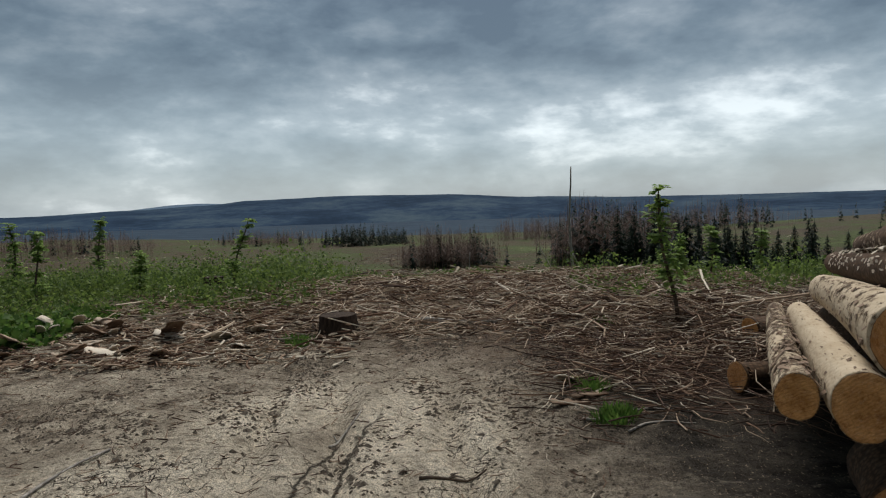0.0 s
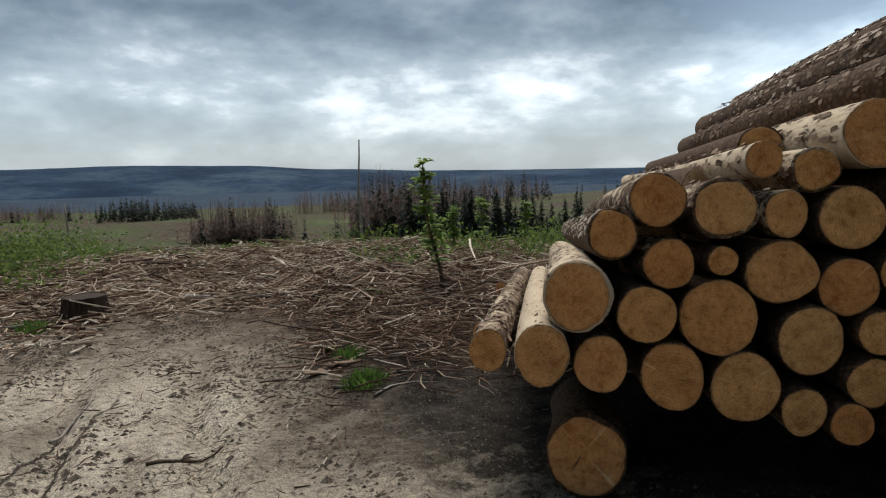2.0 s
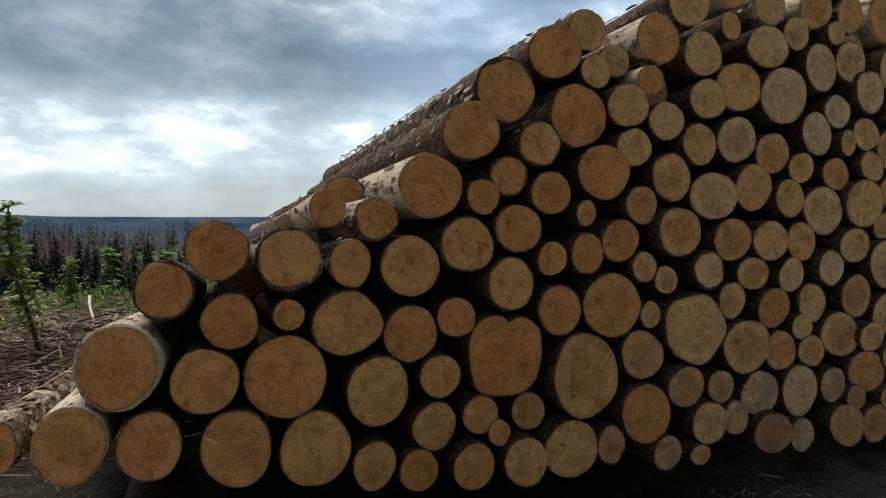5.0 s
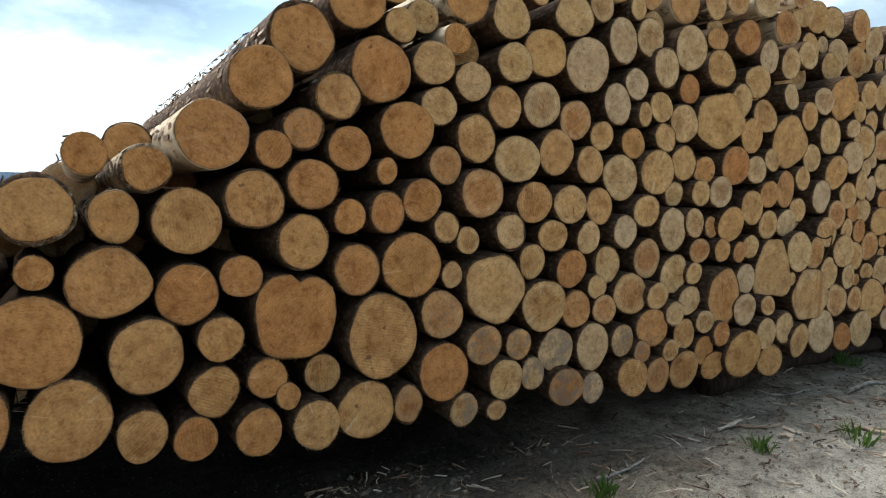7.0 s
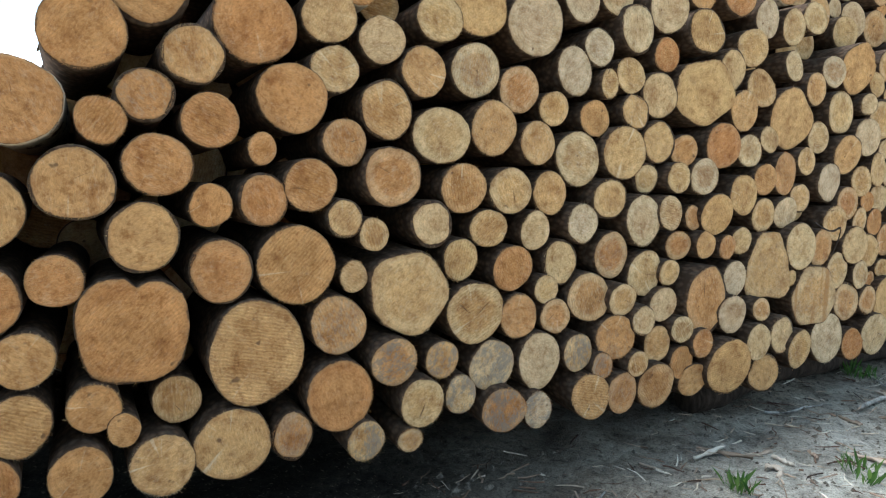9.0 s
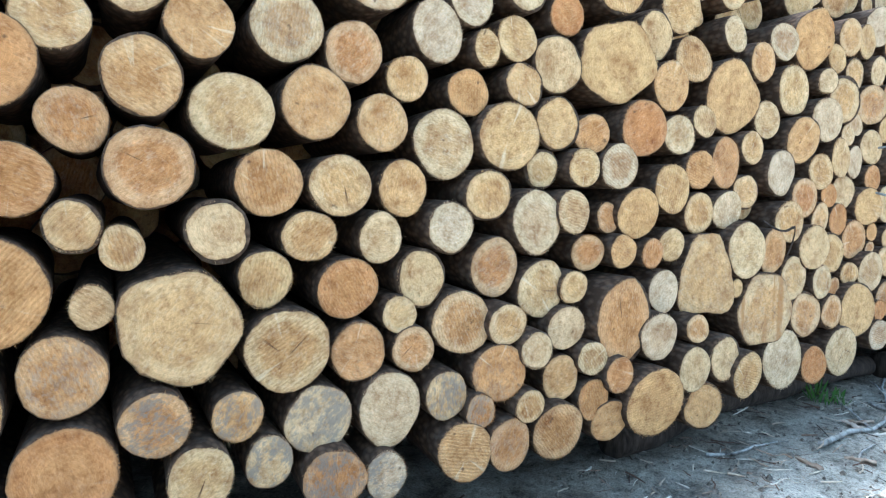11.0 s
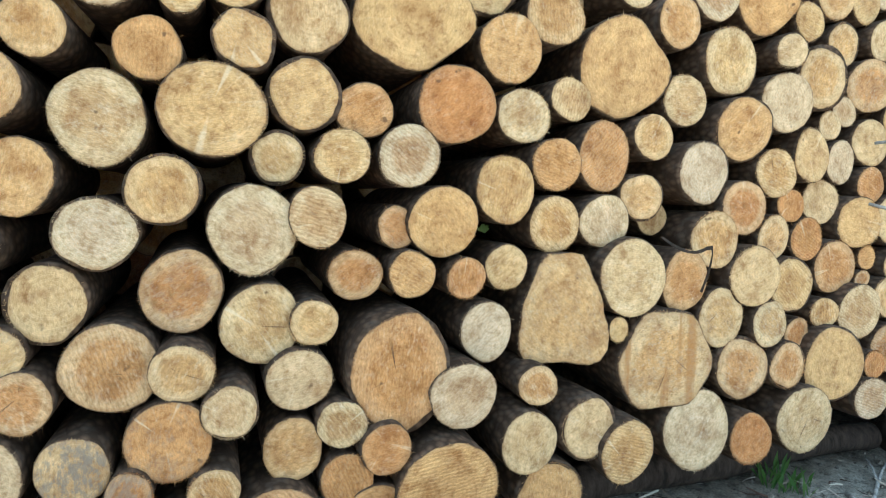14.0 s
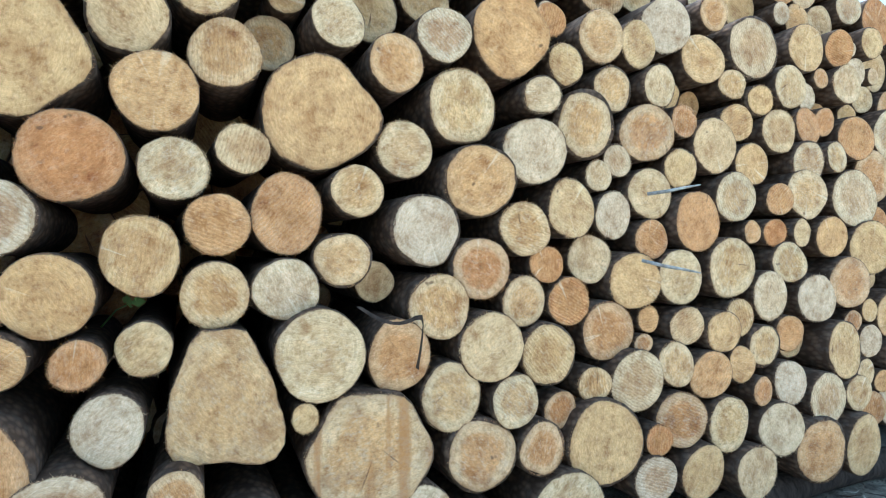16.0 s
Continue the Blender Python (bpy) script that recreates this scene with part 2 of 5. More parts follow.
    edge = k.ramp(k.math("ADD", uneven, k.math("MULTIPLY", k.math("SUBTRACT", tuft, 0.5), 0.12)), (0.975, 0.0), (1.005, 0.95))
    col = k.mix(edge, col, (0.125, 0.065, 0.032))
    h = k.math("ADD", k.math("ADD", k.math("MULTIPLY", fine, 0.45), k.math("MULTIPLY", tuft, rough)), k.math("MULTIPLY", saw.outputs[0], k.math("MULTIPLY", sawf, 0.8)))
    k.bump(k.math("SUBTRACT", h, cr), 0.8, 0.008)
    return k.done(col)


def log_bark(name, bared):
    """Spruce log side: brown bark, or peeled pale wood with bark left on in patches."""
    k = Mat(name, 0.9, 0.12)
    tn, lc = k.n("Attribute"), k.n("Attribute")
    tn.attribute_name, lc.attribute_name = "tone", "local"
    rnd, here = tn.outputs["Fac"], lc.outputs["Vector"]
    off = k.n("CombineXYZ"); k.put(off.inputs[0], k.math("MULTIPLY", rnd, 53.0))
    vm = k.n("VectorMath"); vm.operation = "ADD"
    k.put(vm.inputs[0], here); k.put(vm.inputs[1], off.outputs[0])
    pos = vm.outputs[0]
    long = k.scaled((1, 0.22, 1), pos)
    patch = k.math("ADD", k.math("ADD", k.math("MULTIPLY", k.noise(4.0, 4, 0.6, long), 0.4), k.math("MULTIPLY", k.noise(17, 6, 0.72, k.scaled((1, 0.45, 1), pos)), 0.6)), k.math("MULTIPLY", k.math("SUBTRACT", rnd, 0.5), 0.16))
    scale = k.n("TexVoronoi", Scale=38.0); k.put(scale.inputs["Vector"], k.scaled((1, 0.55, 1), pos))
    bark = k.mix(1.0, (0.165, 0.098, 0.058), k.ramp(scale.outputs["Distance"], (0.0, 1.0), (0.6, 0.35)), "MULTIPLY")
    bark = k.mix(k.ramp(k.noise(20, 3, vec=pos), (0.5, 0.0), (0.7, 0.5)), bark, (0.125, 0.092, 0.068))
    wood = k.mix(k.noise(14, 5, 0.65, long), (0.34, 0.25, 0.155), (0.62, 0.52, 0.385))
    wood = k.mix(k.ramp(k.noise(60, 2, 0.6, k.scaled((1, 0.1, 1), pos)), (0.60, 0.0), (0.72, 0.6)), wood, (0.22, 0.13, 0.07))
    f = k.ramp(k.math("SUBTRACT", patch, bared), (0.47, 0.0), (0.53, 1.0))
    k.bump(k.math("ADD", k.math("MULTIPLY", f, 0.8), k.math("MULTIPLY", scale.outputs["Distance"], -0.4)), 0.7, 0.012)
    return k.done(k.mix(f, wood, bark))


def stick_wood(name, pale):
    """Dead twigs and splinters, from dark bark to bleached wood; pale: the share that is bleached."""
    k = Mat(name, 0.85, 0.2)
    isl = k.n("NewGeometry").outputs["Random Per Island"]
    c = k.ramp(isl, (0.0, (0.040, 0.024, 0.017)), (0.7 - pale, (0.12, 0.066, 0.042)), (0.86 - pale, (0.25, 0.155, 0.10)), (1.0 - pale * 0.5, (0.50, 0.39, 0.28)), (1.0, (0.74, 0.65, 0.52)))
    c = k.mix(0.6, c, k.ramp(k.noise(40, 4, 0.6), (0.3, 0.55), (0.7, 1.1)), "MULTIPLY")
    return k.done(c)


def bark_slab():
    k = Mat("bark_slab", 0.85, 0.2)
    isl = k.n("ObjectInfo").outputs["Random"]
    c = k.ramp(k.math("ADD", k.math("MULTIPLY", isl, 0.6), k.math("MULTIPLY", k.noise(12, 5, 0.6), 0.5)), (0.2, (0.11, 0.07, 0.045)), (0.45, (0.30, 0.21, 0.145)), (0.8, (0.66, 0.58, 0.47)))
    k.bump(k.noise(70, 3, 0.6), 0.5, 0.01)
    return k.done(c)


def leaves(name, a, b):
    k = Mat(name, 0.6, 0.3)
    isl = k.n("NewGeometry").outputs["Random Per Island"]
    c = k.mix(isl, a, b)
    tr = k.n("BsdfTranslucent", Color=c)
    mx = k.n("MixShader"); mx.inputs[0].default_value = 0.5
    k.put(mx.inputs[1], k.b.outputs[0]); k.put(mx.inputs[2], tr.outputs[0])
    k.put(k.nt.nodes["Material Output"].inputs["Surface"], mx.outputs[0])
    return k.done(c)


def plain_bark(name, a, b, s=30):
    k = Mat(name, 0.9, 0.15)
    n = k.noise(s, 5, 0.65, k.scaled((1, 1, 0.25)))
    k.bump(n, 0.6, 0.01)
    return k.done(k.ramp(n, (0.35, a), (0.68, b)))


def ground_mat():
    k = Mat("ground_soil", 0.92, 0.12)
    pos = k.co.outputs["Object"]
    sep = k.n("SeparateXYZ"); k.put(sep.inputs[0], pos)
    x, y = sep.outputs[0], sep.outputs[1]
    n1, n2, n3, n4 = k.noise(0.55, 6, 0.6), k.noise(3.2, 7, 0.68), k.noise(20, 6, 0.7), k.noise(95, 4, 0.7)

    def rng_map(v, a, b, c=0.0, d=1.0):
        nd = k.n("MapRange")
        k.put(nd.inputs[0], v)
        for i, q in enumerate((a, b, c, d)):
            nd.inputs[i + 1].default_value = q
        return nd.outputs[0]

    def patch(cx, cy, rx, ry, deg):
        """A dried-out puddle: 1 in its middle, 0 past its uneven shore."""
        c, s = math.cos(radians(deg)), math.sin(radians(deg))
        dx, dy = k.math("SUBTRACT", x, cx), k.math("SUBTRACT", y, cy)
        a = k.math("DIVIDE", k.math("ADD", k.math("MULTIPLY", dx, c), k.math("MULTIPLY", dy, s)), rx)
        b = k.math("DIVIDE", k.math("SUBTRACT", k.math("MULTIPLY", dy, c), k.math("MULTIPLY", dx, s)), ry)
        d = k.math("SQRT", k.math("ADD", k.math("MULTIPLY", a, a), k.math("MULTIPLY", b, b)))
        return rng_map(k.math("ADD", d, k.math("MULTIPLY", k.math("SUBTRACT", n2, 0.5), 2.6)), 1.35, 0.75)

    dry = patch(-1.75, 3.75, 1.0, 0.55, 8)
    for p in ((-0.45, 4.4, 0.35, 1.5, -8), (0.12, 4.1, 0.32, 1.1, -4), (-1.3, 5.2, 0.5, 0.9, -25), (-0.7, 2.2, 2.2, 1.2, 0)):
        dry = k.math("MAXIMUM", dry, patch(*p))
    # track along the stack, trodden to pale silt
    side = k.math("SUBTRACT", k.math("ADD", k.math("ADD", y, k.math("MULTIPLY", x, 0.449)), k.math("MULTIPLY", n1, 1.0)), rng_map(x, 4.2, 6.0, 0.0, 0.75))
    dry = k.math("MAXIMUM", dry, k.math("MULTIPLY", rng_map(side, 3.1, 2.4), rng_map(x, 2.6, 4.2, 0.0, 0.85)))
    wet = k.math("ADD", k.math("MULTIPLY", n1, 0.35), k.math("MULTIPLY", n2, 0.65))
    soil = k.ramp(wet, (0.36, (0.075, 0.060, 0.046)), (0.44, (0.20, 0.163, 0.124)), (0.52, (0.35, 0.298, 0.232)), (0.64, (0.52, 0.455, 0.36)))
    # soil darkens to near black round the foot of the stack's free end
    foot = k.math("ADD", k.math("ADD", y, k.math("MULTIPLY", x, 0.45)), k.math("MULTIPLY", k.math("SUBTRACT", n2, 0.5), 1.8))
    dark_foot = k.math("MULTIPLY", rng_map(foot, 2.7, 3.5), k.math("MULTIPLY", rng_map(k.math("ADD", x, k.math("MULTIPLY", n1, 0.8)), 0.9, 1.9), rng_map(x, 4.4, 5.6, 1.0, 0.0)))
    soil = k.mix(k.math("MULTIPLY", dark_foot, 0.92), soil, k.ramp(n2, (0.38, (0.009, 0.0075, 0.006)), (0.62, (0.040, 0.032, 0.025))))
    silt = k.ramp(n2, (0.32, (0.36, 0.305, 0.235)), (0.46, (0.60, 0.525, 0.415)), (0.62, (0.74, 0.66, 0.54)))
    soil = k.mix(dry, soil, k.mix(rng_map(x, 3.0, 5.0, 0.0, 0.7), silt, k.ramp(n2, (0.34, (0.22, 0.215, 0.195)), (0.48, (0.40, 0.39, 0.36)), (0.62, (0.56, 0.55, 0.51)))))
    soil = k.mix(0.75, soil, k.ramp(n4, (0.36, (0.45, 0.43, 0.41)), (0.52, (1.1, 1.09, 1.07)), (0.66, (1.35, 1.33, 1.3))), "MULTIPLY")
    soil = k.mix(0.85, soil, k.ramp(n3, (0.34, (0.32, 0.30, 0.28)), (0.47, (0.98, 0.97, 0.95)), (0.62, (1.25, 1.23, 1.2))), "MULTIPLY")
    # dried mud cracks in the puddles
    nz = k.n("TexNoise", Scale=6.0, Detail=3.0); k.put(nz.inputs["Vector"], pos)
    sc = k.n("VectorMath"); sc.operation = "SCALE"; k.put(sc.inputs[0], nz.outputs["Color"]); sc.inputs["Scale"].default_value = 0.2
    wv = k.n("VectorMath"); wv.operation = "ADD"; k.put(wv.inputs[0], pos); k.put(wv.inputs[1], sc.outputs[0])
    cr = k.n("TexVoronoi", Scale=11.0, Randomness=1.0); cr.feature = "DISTANCE_TO_EDGE"; k.put(cr.inputs["Vector"], wv.outputs[0])
    cracked = k.math("MAXIMUM", patch(-1.75, 3.75, 0.9, 0.5, 8), k.math("MULTIPLY", patch(0.12, 4.1, 0.35, 0.9, -4), 0.7))
    crack = k.math("MULTIPLY", k.ramp(cr.outputs["Distance"], (0.008, 1.0), (0.045, 0.0)), k.math("MULTIPLY", k.ramp(cracked, (0.35, 0.0), (0.75, 1.0)), k.ramp(k.noise(2.1, 3, 0.6), (0.42, 0.1), (0.55, 1.0))))
    # long splits down the wheel tracks
    for x0, lean in ((-0.72, 0.13), (-0.93, 0.15)):
        line = k.math("ADD", k.math("ADD", x0, k.math("MULTIPLY", k.math("SUBTRACT", y, 3.5), lean)), k.math("MULTIPLY", k.math("SUBTRACT", n2, 0.5), 0.22))
        split = k.math("MULTIPLY", rng_map(k.math("ABSOLUTE", k.math("SUBTRACT", x, line)), 0.006, 0.016, 1.0, 0.0), k.math("MULTIPLY", k.math("MULTIPLY", rng_map(y, 5.2, 4.6), rng_map(y, 1.2, 2.4)), rng_map(n3, 0.36, 0.46)))
        crack = k.math("MAXIMUM", crack, split)
    soil = k.mix(k.math("MULTIPLY", crack, 0.92), soil, (0.035, 0.028, 0.021))
    # chips and litter
    chip = k.ramp(k.noise(75, 2, 0.5, k.scaled((1, 0.5, 1))), (0.65, 0.0), (0.69, 0.8))
    soil = k.mix(chip, soil, (0.34, 0.26, 0.18))
    # rusty needle litter under the brash
    red = k.math("MULTIPLY", rng_map(k.math("ADD", k.math("ADD", y, k.math("MULTIPLY", x, 0.7)), k.math("MULTIPLY", n1, 3.0)), 7.6, 9.2), rng_map(n3, 0.35, 0.6, 0.25, 0.85))
    soil = k.mix(red, soil, (0.10, 0.058, 0.038))
    # meadow and clear-felled slope past the clearing
    far = k.math("SQRT", k.math("ADD", k.math("MULTIPLY", x, x), k.math("MULTIPLY", y, y)))
    patchy = k.math("ADD", k.math("MULTIPLY", k.noise(0.045, 6, 0.62), 0.55), k.math("MULTIPLY", k.noise(0.5, 7, 0.75), 0.45))
    mead = k.ramp(patchy, (0.38, (0.045, 0.034, 0.024)), (0.46, (0.082, 0.062, 0.040)), (0.52, (0.058, 0.066, 0.026)), (0.59, (0.082, 0.105, 0.036)), (0.70, (0.15, 0.14, 0.08)))
    col = k.mix(rng_map(k.math("ADD", far, k.math("MULTIPLY", n1, 5.0)), 16.5, 21.0), soil, mead)
    # spruce forest fills the valley beyond the meadow, blue haze painted into its colour
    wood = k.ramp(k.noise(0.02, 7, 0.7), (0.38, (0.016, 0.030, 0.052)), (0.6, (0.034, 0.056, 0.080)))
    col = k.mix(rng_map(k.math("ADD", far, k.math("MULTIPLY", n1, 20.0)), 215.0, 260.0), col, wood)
    hb = k.math("ADD", k.math("ADD", k.math("MULTIPLY", n3, 0.8), k.math("MULTIPLY", n4, 0.3)), k.math("ADD", n2, k.math("MULTIPLY", crack, -0.7)))
    k.bump(hb, 1.0, 0.085)
    return k.done(col)


def haze_tinted_forest(name, a, b, c):
    # the colours passed in already hold the blue of aerial haze
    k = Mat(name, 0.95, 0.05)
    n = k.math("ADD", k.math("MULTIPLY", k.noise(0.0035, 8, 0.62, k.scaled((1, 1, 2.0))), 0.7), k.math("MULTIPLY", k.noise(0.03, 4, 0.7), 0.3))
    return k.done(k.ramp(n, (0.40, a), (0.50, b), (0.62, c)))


CUT, BARK, PEELED, STICK, SLAB = cut_wood(), log_bark("log_bark", -0.26), log_bark("peeled_log", 0.01), stick_wood("stick_wood", 0.5), bark_slab()
TWIG, SLIVER = stick_wood("dark_twig", 0.12), stick_wood("pale_sliver", 0.66)
CLOD = plain_bark("damp_clod", (0.04, 0.031, 0.023), (0.24, 0.195, 0.15), 60)
# the ridge's forest has blue distance haze mixed into its colour
SOIL, HAZE_BLUE_FOREST = ground_mat(), haze_tinted_forest("haze_tinted_forest", (0.012, 0.026, 0.050), (0.024, 0.046, 0.080), (0.060, 0.088, 0.112))
# summit forest, paled by distance haze put into the base colour
HAZY = haze_tinted_forest("hazy_forest", (0.085, 0.125, 0.175), (0.10, 0.145, 0.20), (0.12, 0.165, 0.22))
LEAF = leaves("broad_leaf", (0.045, 0.085, 0.020), (0.20, 0.27, 0.065))
ROWAN = leaves("rowan_leaf", (0.14, 0.24, 0.05), (0.34, 0.44, 0.13))
GRASS = leaves("grass_blade", (0.05, 0.12, 0.02), (0.14, 0.22, 0.05))
NEEDLE = leaves("spruce_needle", (0.008, 0.016, 0.010), (0.024, 0.038, 0.022))
DEAD = leaves("dead_spruce_wood", (0.105, 0.066, 0.052), (0.23, 0.16, 0.13))
STEM = plain_bark("sapling_stem", (0.05, 0.035, 0.025), (0.16, 0.12, 0.09))
GREY = plain_bark("weathered_wood", (0.16, 0.14, 0.12), (0.44, 0.40, 0.35))
STUMPM = plain_bark("stump_bark", (0.020, 0.014, 0.010), (0.075, 0.05, 0.035))

# ---- mesh helpers ----


def mesh_ob(name, V, F, mat, parent=None, label="", smooth=False):
    me = bpy.data.meshes.new(name)
    me.from_pydata([tuple(v) for v in V], [], F)
    me.materials.append(mat)
    if smooth:
        me.polygons.foreach_set("use_smooth", np.ones(len(me.polygons), bool))
    ob = new(name, me)
    if parent is not None:
        ob.parent = parent
    if label:
        tagged(ob, label)
    return ob


def tube(points, radii, sides=6, cap=True):
    """Vertices and faces of a bent, tapered rod."""
    V, F = [], []
    P = [Vector(p) for p in points]
    for i, p in enumerate(P):
        d = (P[min(i + 1, len(P) - 1)] - P[max(i - 1, 0)]).normalized()
        a = d.orthogonal().normalized()
        b = d.cross(a)
        for s in range(sides):
            t = 2 * math.pi * s / sides
            V.append(p + (a * math.cos(t) + b * math.sin(t)) * radii[i])
    for i in range(len(P) - 1):
        for s in range(sides):
            q = (s + 1) % sides
            F.append((i * sides + s, i * sides + q, (i + 1) * sides + q, (i + 1) * sides + s))
    if cap:
        F.append(tuple(range(sides - 1, -1, -1)))
        F.append(tuple(range((len(P) - 1) * sides, len(P) * sides)))
    return V, F


class Heap:
    """Gathers many small pieces into one mesh."""

    def __init__(self):
        self.V, self.F = [], []

    def put(self, V, F):
        o = len(self.V)
        self.V.extend(V)
        self.F.extend([tuple(i + o for i in f) for f in F])

    def leaf(self, p, d, n, size, wide=0.45):
        d, n = Vector(d).normalized(), Vector(n)
        s = d.cross(n)
        s = s.normalized() * size * wide if s.length > 1e-4 else Vector((size * wide, 0, 0))
        p = Vector(p)
        self.put([p, p + d * size * 0.5 + s, p + d * size - Vector((0, 0, size * 0.12)), p + d * size * 0.5 - s], [(0, 1, 2, 3)])


def rng(seed):
    return random.Random(seed)


def smooth_step(a, b, x):
    t = min(1.0, max(0.0, (x - a) / (b - a)))
    return t * t * (3 - 2 * t)


# ---- lie of the land ----
FACE = radians(-24.187)
U, AWAY = Vector((math.cos(FACE), math.sin(FACE), 0)), Vector((-math.sin(FACE), math.cos(FACE), 0))
ORIGIN = Vector((0, 3.321, 0))


def land(x, y):
    """Height of the ground."""
    r = math.hypot(x, y)
    a = math.degrees(math.atan2(x, y))                     # bearing from +y
    h = 0.0
    if r < 40:
        k = 1 - smooth_step(20, 40, r)
        h += k * (0.05 * noise.noise((x * 0.7, y * 0.7, 0)) + 0.035 * noise.noise((x * 2.3, y * 2.3, 4)) + 0.026 * noise.noise((x * 6, y * 6, 9)))
        # wheel ruts running away from the camera
        for c in (-1.15, -0.55, 0.35):
            cx = c + 0.10 * math.sin(y * 0.9 + c) - 0.05 * y
            if y < 7.5:
                h -= 0.075 * math.exp(-((x - cx) / 0.10) ** 2) * smooth_step(7.5, 4.5, y)
                h += 0.035 * math.exp(-((x - cx - 0.2) / 0.09) ** 2) * smooth_step(7.5, 4.5, y)
        # slight bank of brash across the clearing
        h += (0.12 + 0.10 * noise.noise((x * 0.6, y * 0.6, 6))) * math.exp(-((y - 11.0) / 2.2) ** 2) * smooth_step(-6, -2, x) * smooth_step(7, 3, x)
    right = smooth_step(12, 40, a)
    left = smooth_step(-10, -35, a)
    h += (-4.4 + 0.8 * left) * smooth_step(12.5, 45, r)
    h -= 2.6 * smooth_step(50, 95, r)
    h += (3.4 * right + 2.2 * left) * smooth_step(70, 165, r)
    h += -34 * smooth_step(185, 520, r)
    if r > 30:
        h += 0.5 * noise.noise((x * 0.05, y * 0.05, 2)) * smooth_step(30, 90, r)
    return h


def build_ground():
    V, F = [], []
    radii = [0.0]
    r = 0.35
    while r < 4600:
        radii.append(r)
        r += max(0.075, r * 0.0165) if r < 30 else r * 0.045
    n = 300
    V.append((0, 3, land(0, 3)))
    for r in radii[1:]:
        for s in range(n):
            t = 2 * math.pi * s / n
            x, y = r * math.sin(t), 3 + r * math.cos(t)
            V.append((x, y, land(x, y)))
    for s in range(n):
        F.append((0, 1 + (s + 1) % n, 1 + s))
    for i in range(len(radii) - 2):
        a, b = 1 + i * n, 1 + (i + 1) * n
        for s in range(n):
            q = (s + 1) % n
            F.append((a + s, a + q, b + q, b + s))
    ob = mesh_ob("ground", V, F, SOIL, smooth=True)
    tagged(ob, "rutted grey-brown mud clearing running out into a grassy felled slope", "ground", kind="structure")


def build_ridge(name, dist, base, height, label, lift=0.0, mat=HAZE_BLUE_FOREST):
    """A wooded ridge on the skyline: a strip of hillside round the front of the view."""
    V, F, rows = [], [], 7
    steps = 260
    for i in range(steps + 1):
        a = radians(-75 + 205 * i / steps)
        top = height(math.degrees(a))
        for j in range(rows):
            t = j / (rows - 1)
            d = dist * (0.72 + 0.28 * t)
            z = base + (top - base) * (t ** 0.8) + (dist * 0.004 * noise.noise((i * 0.13, j * 0.5, lift)) * math.sin(math.pi * t)) + (dist * 0.00045 * noise.noise((i * 1.7, 3, lift)) if j == rows - 1 else 0)
            V.append((d * math.sin(a), d * math.cos(a), z))
    for i in range(steps):
        for j in range(rows - 1):
            a = i * rows + j
            F.append((a, a + rows, a + rows + 1, a + 1))
    tagged(mesh_ob(name, V, F, mat, smooth=True), label, "hills", kind="structure")


build_ground()


def main_ridge(a):
    pts = [(-75, 0), (-40, 2), (-33, 6), (-25, 19), (-20, 29), (-16, 44), (-8, 52), (0, 47), (8, 27), (17, 14), (26, 10), (38, 8), (60, 14), (130, 10)]
    for (a0, h0), (a1, h1) in zip(pts, pts[1:]):
        if a <= a1:
            return h0 + (h1 - h0) * smooth_step(a0, a1, a)
    return pts[-1][1]


build_ridge("backdrop_hills", 2600, -45, main_ridge, "long wooded mountain ridge on the horizon, haze painted in as dark blue")
build_ridge("backdrop_summit", 4300, -60, lambda a: 68 * math.exp(-((a + 20.5) / 6.5) ** 2) - 8, "distant hump of a wooded summit, haze painted into its pale colour", 5.0, HAZY)

# ---- the log stack ----
ROW_A = [(1.59,0.78,0.087,0.097,0.07), (1.83,0.76,0.126,0.139,0.07), (1.99,1.02,0.156,0.162,0.03), (2.05,0.2,0.194,0.209,-0.14), (2.09,0.72,0.118,0.128,0.06), (2.15,1.29,0.113,0.119,-0.04), (2.29,0.94,0.125,0.13,0.04), (2.35,1.44,0.123,0.121,-0.06), (2.39,1.16,0.109,0.114,0.0), (2.4,0.67,0.136,0.151,0.06), (2.6,0.92,0.17,0.17,0.01), (2.62,1.17,0.065,0.066,-0.01), (2.63,1.4,0.136,0.137,-0.04), (2.71,0.62,0.149,0.152,0.05), (2.8,1.61,0.08,0.082,-0.08), (2.86,1.12,0.149,0.14,-0.0), (2.89,1.37,0.095,0.104,-0.05), (2.96,0.51,0.097,0.107,0.04)]
ROW_B = [(2.99,0.82,0.143,0.154,0.01), (3.01,1.56,0.099,0.099,-0.07), (3.15,1.05,0.125,0.13,-0.03), (3.16,0.46,0.088,0.093,0.04), (3.16,1.35,0.137,0.139,-0.05), (3.24,0.64,0.106,0.109,0.02), (3.27,1.71,0.152,0.152,-0.08), (3.27,0.86,0.094,0.097,0.02), (3.37,1.11,0.092,0.09,-0.03), (3.42,0.44,0.102,0.111,0.05), (3.44,1.44,0.131,0.135,-0.06), (3.47,0.66,0.088,0.092,0.01), (3.49,1.97,0.142,0.14,-0.12), (3.53,1.66,0.086,0.082,-0.08), (3.56,0.57,0.056,0.062,0.02), (3.65,1.25,0.126,0.128,-0.03), (3.68,1.76,0.103,0.1,-0.11), (3.68,0.43,0.109,0.116,0.06)]
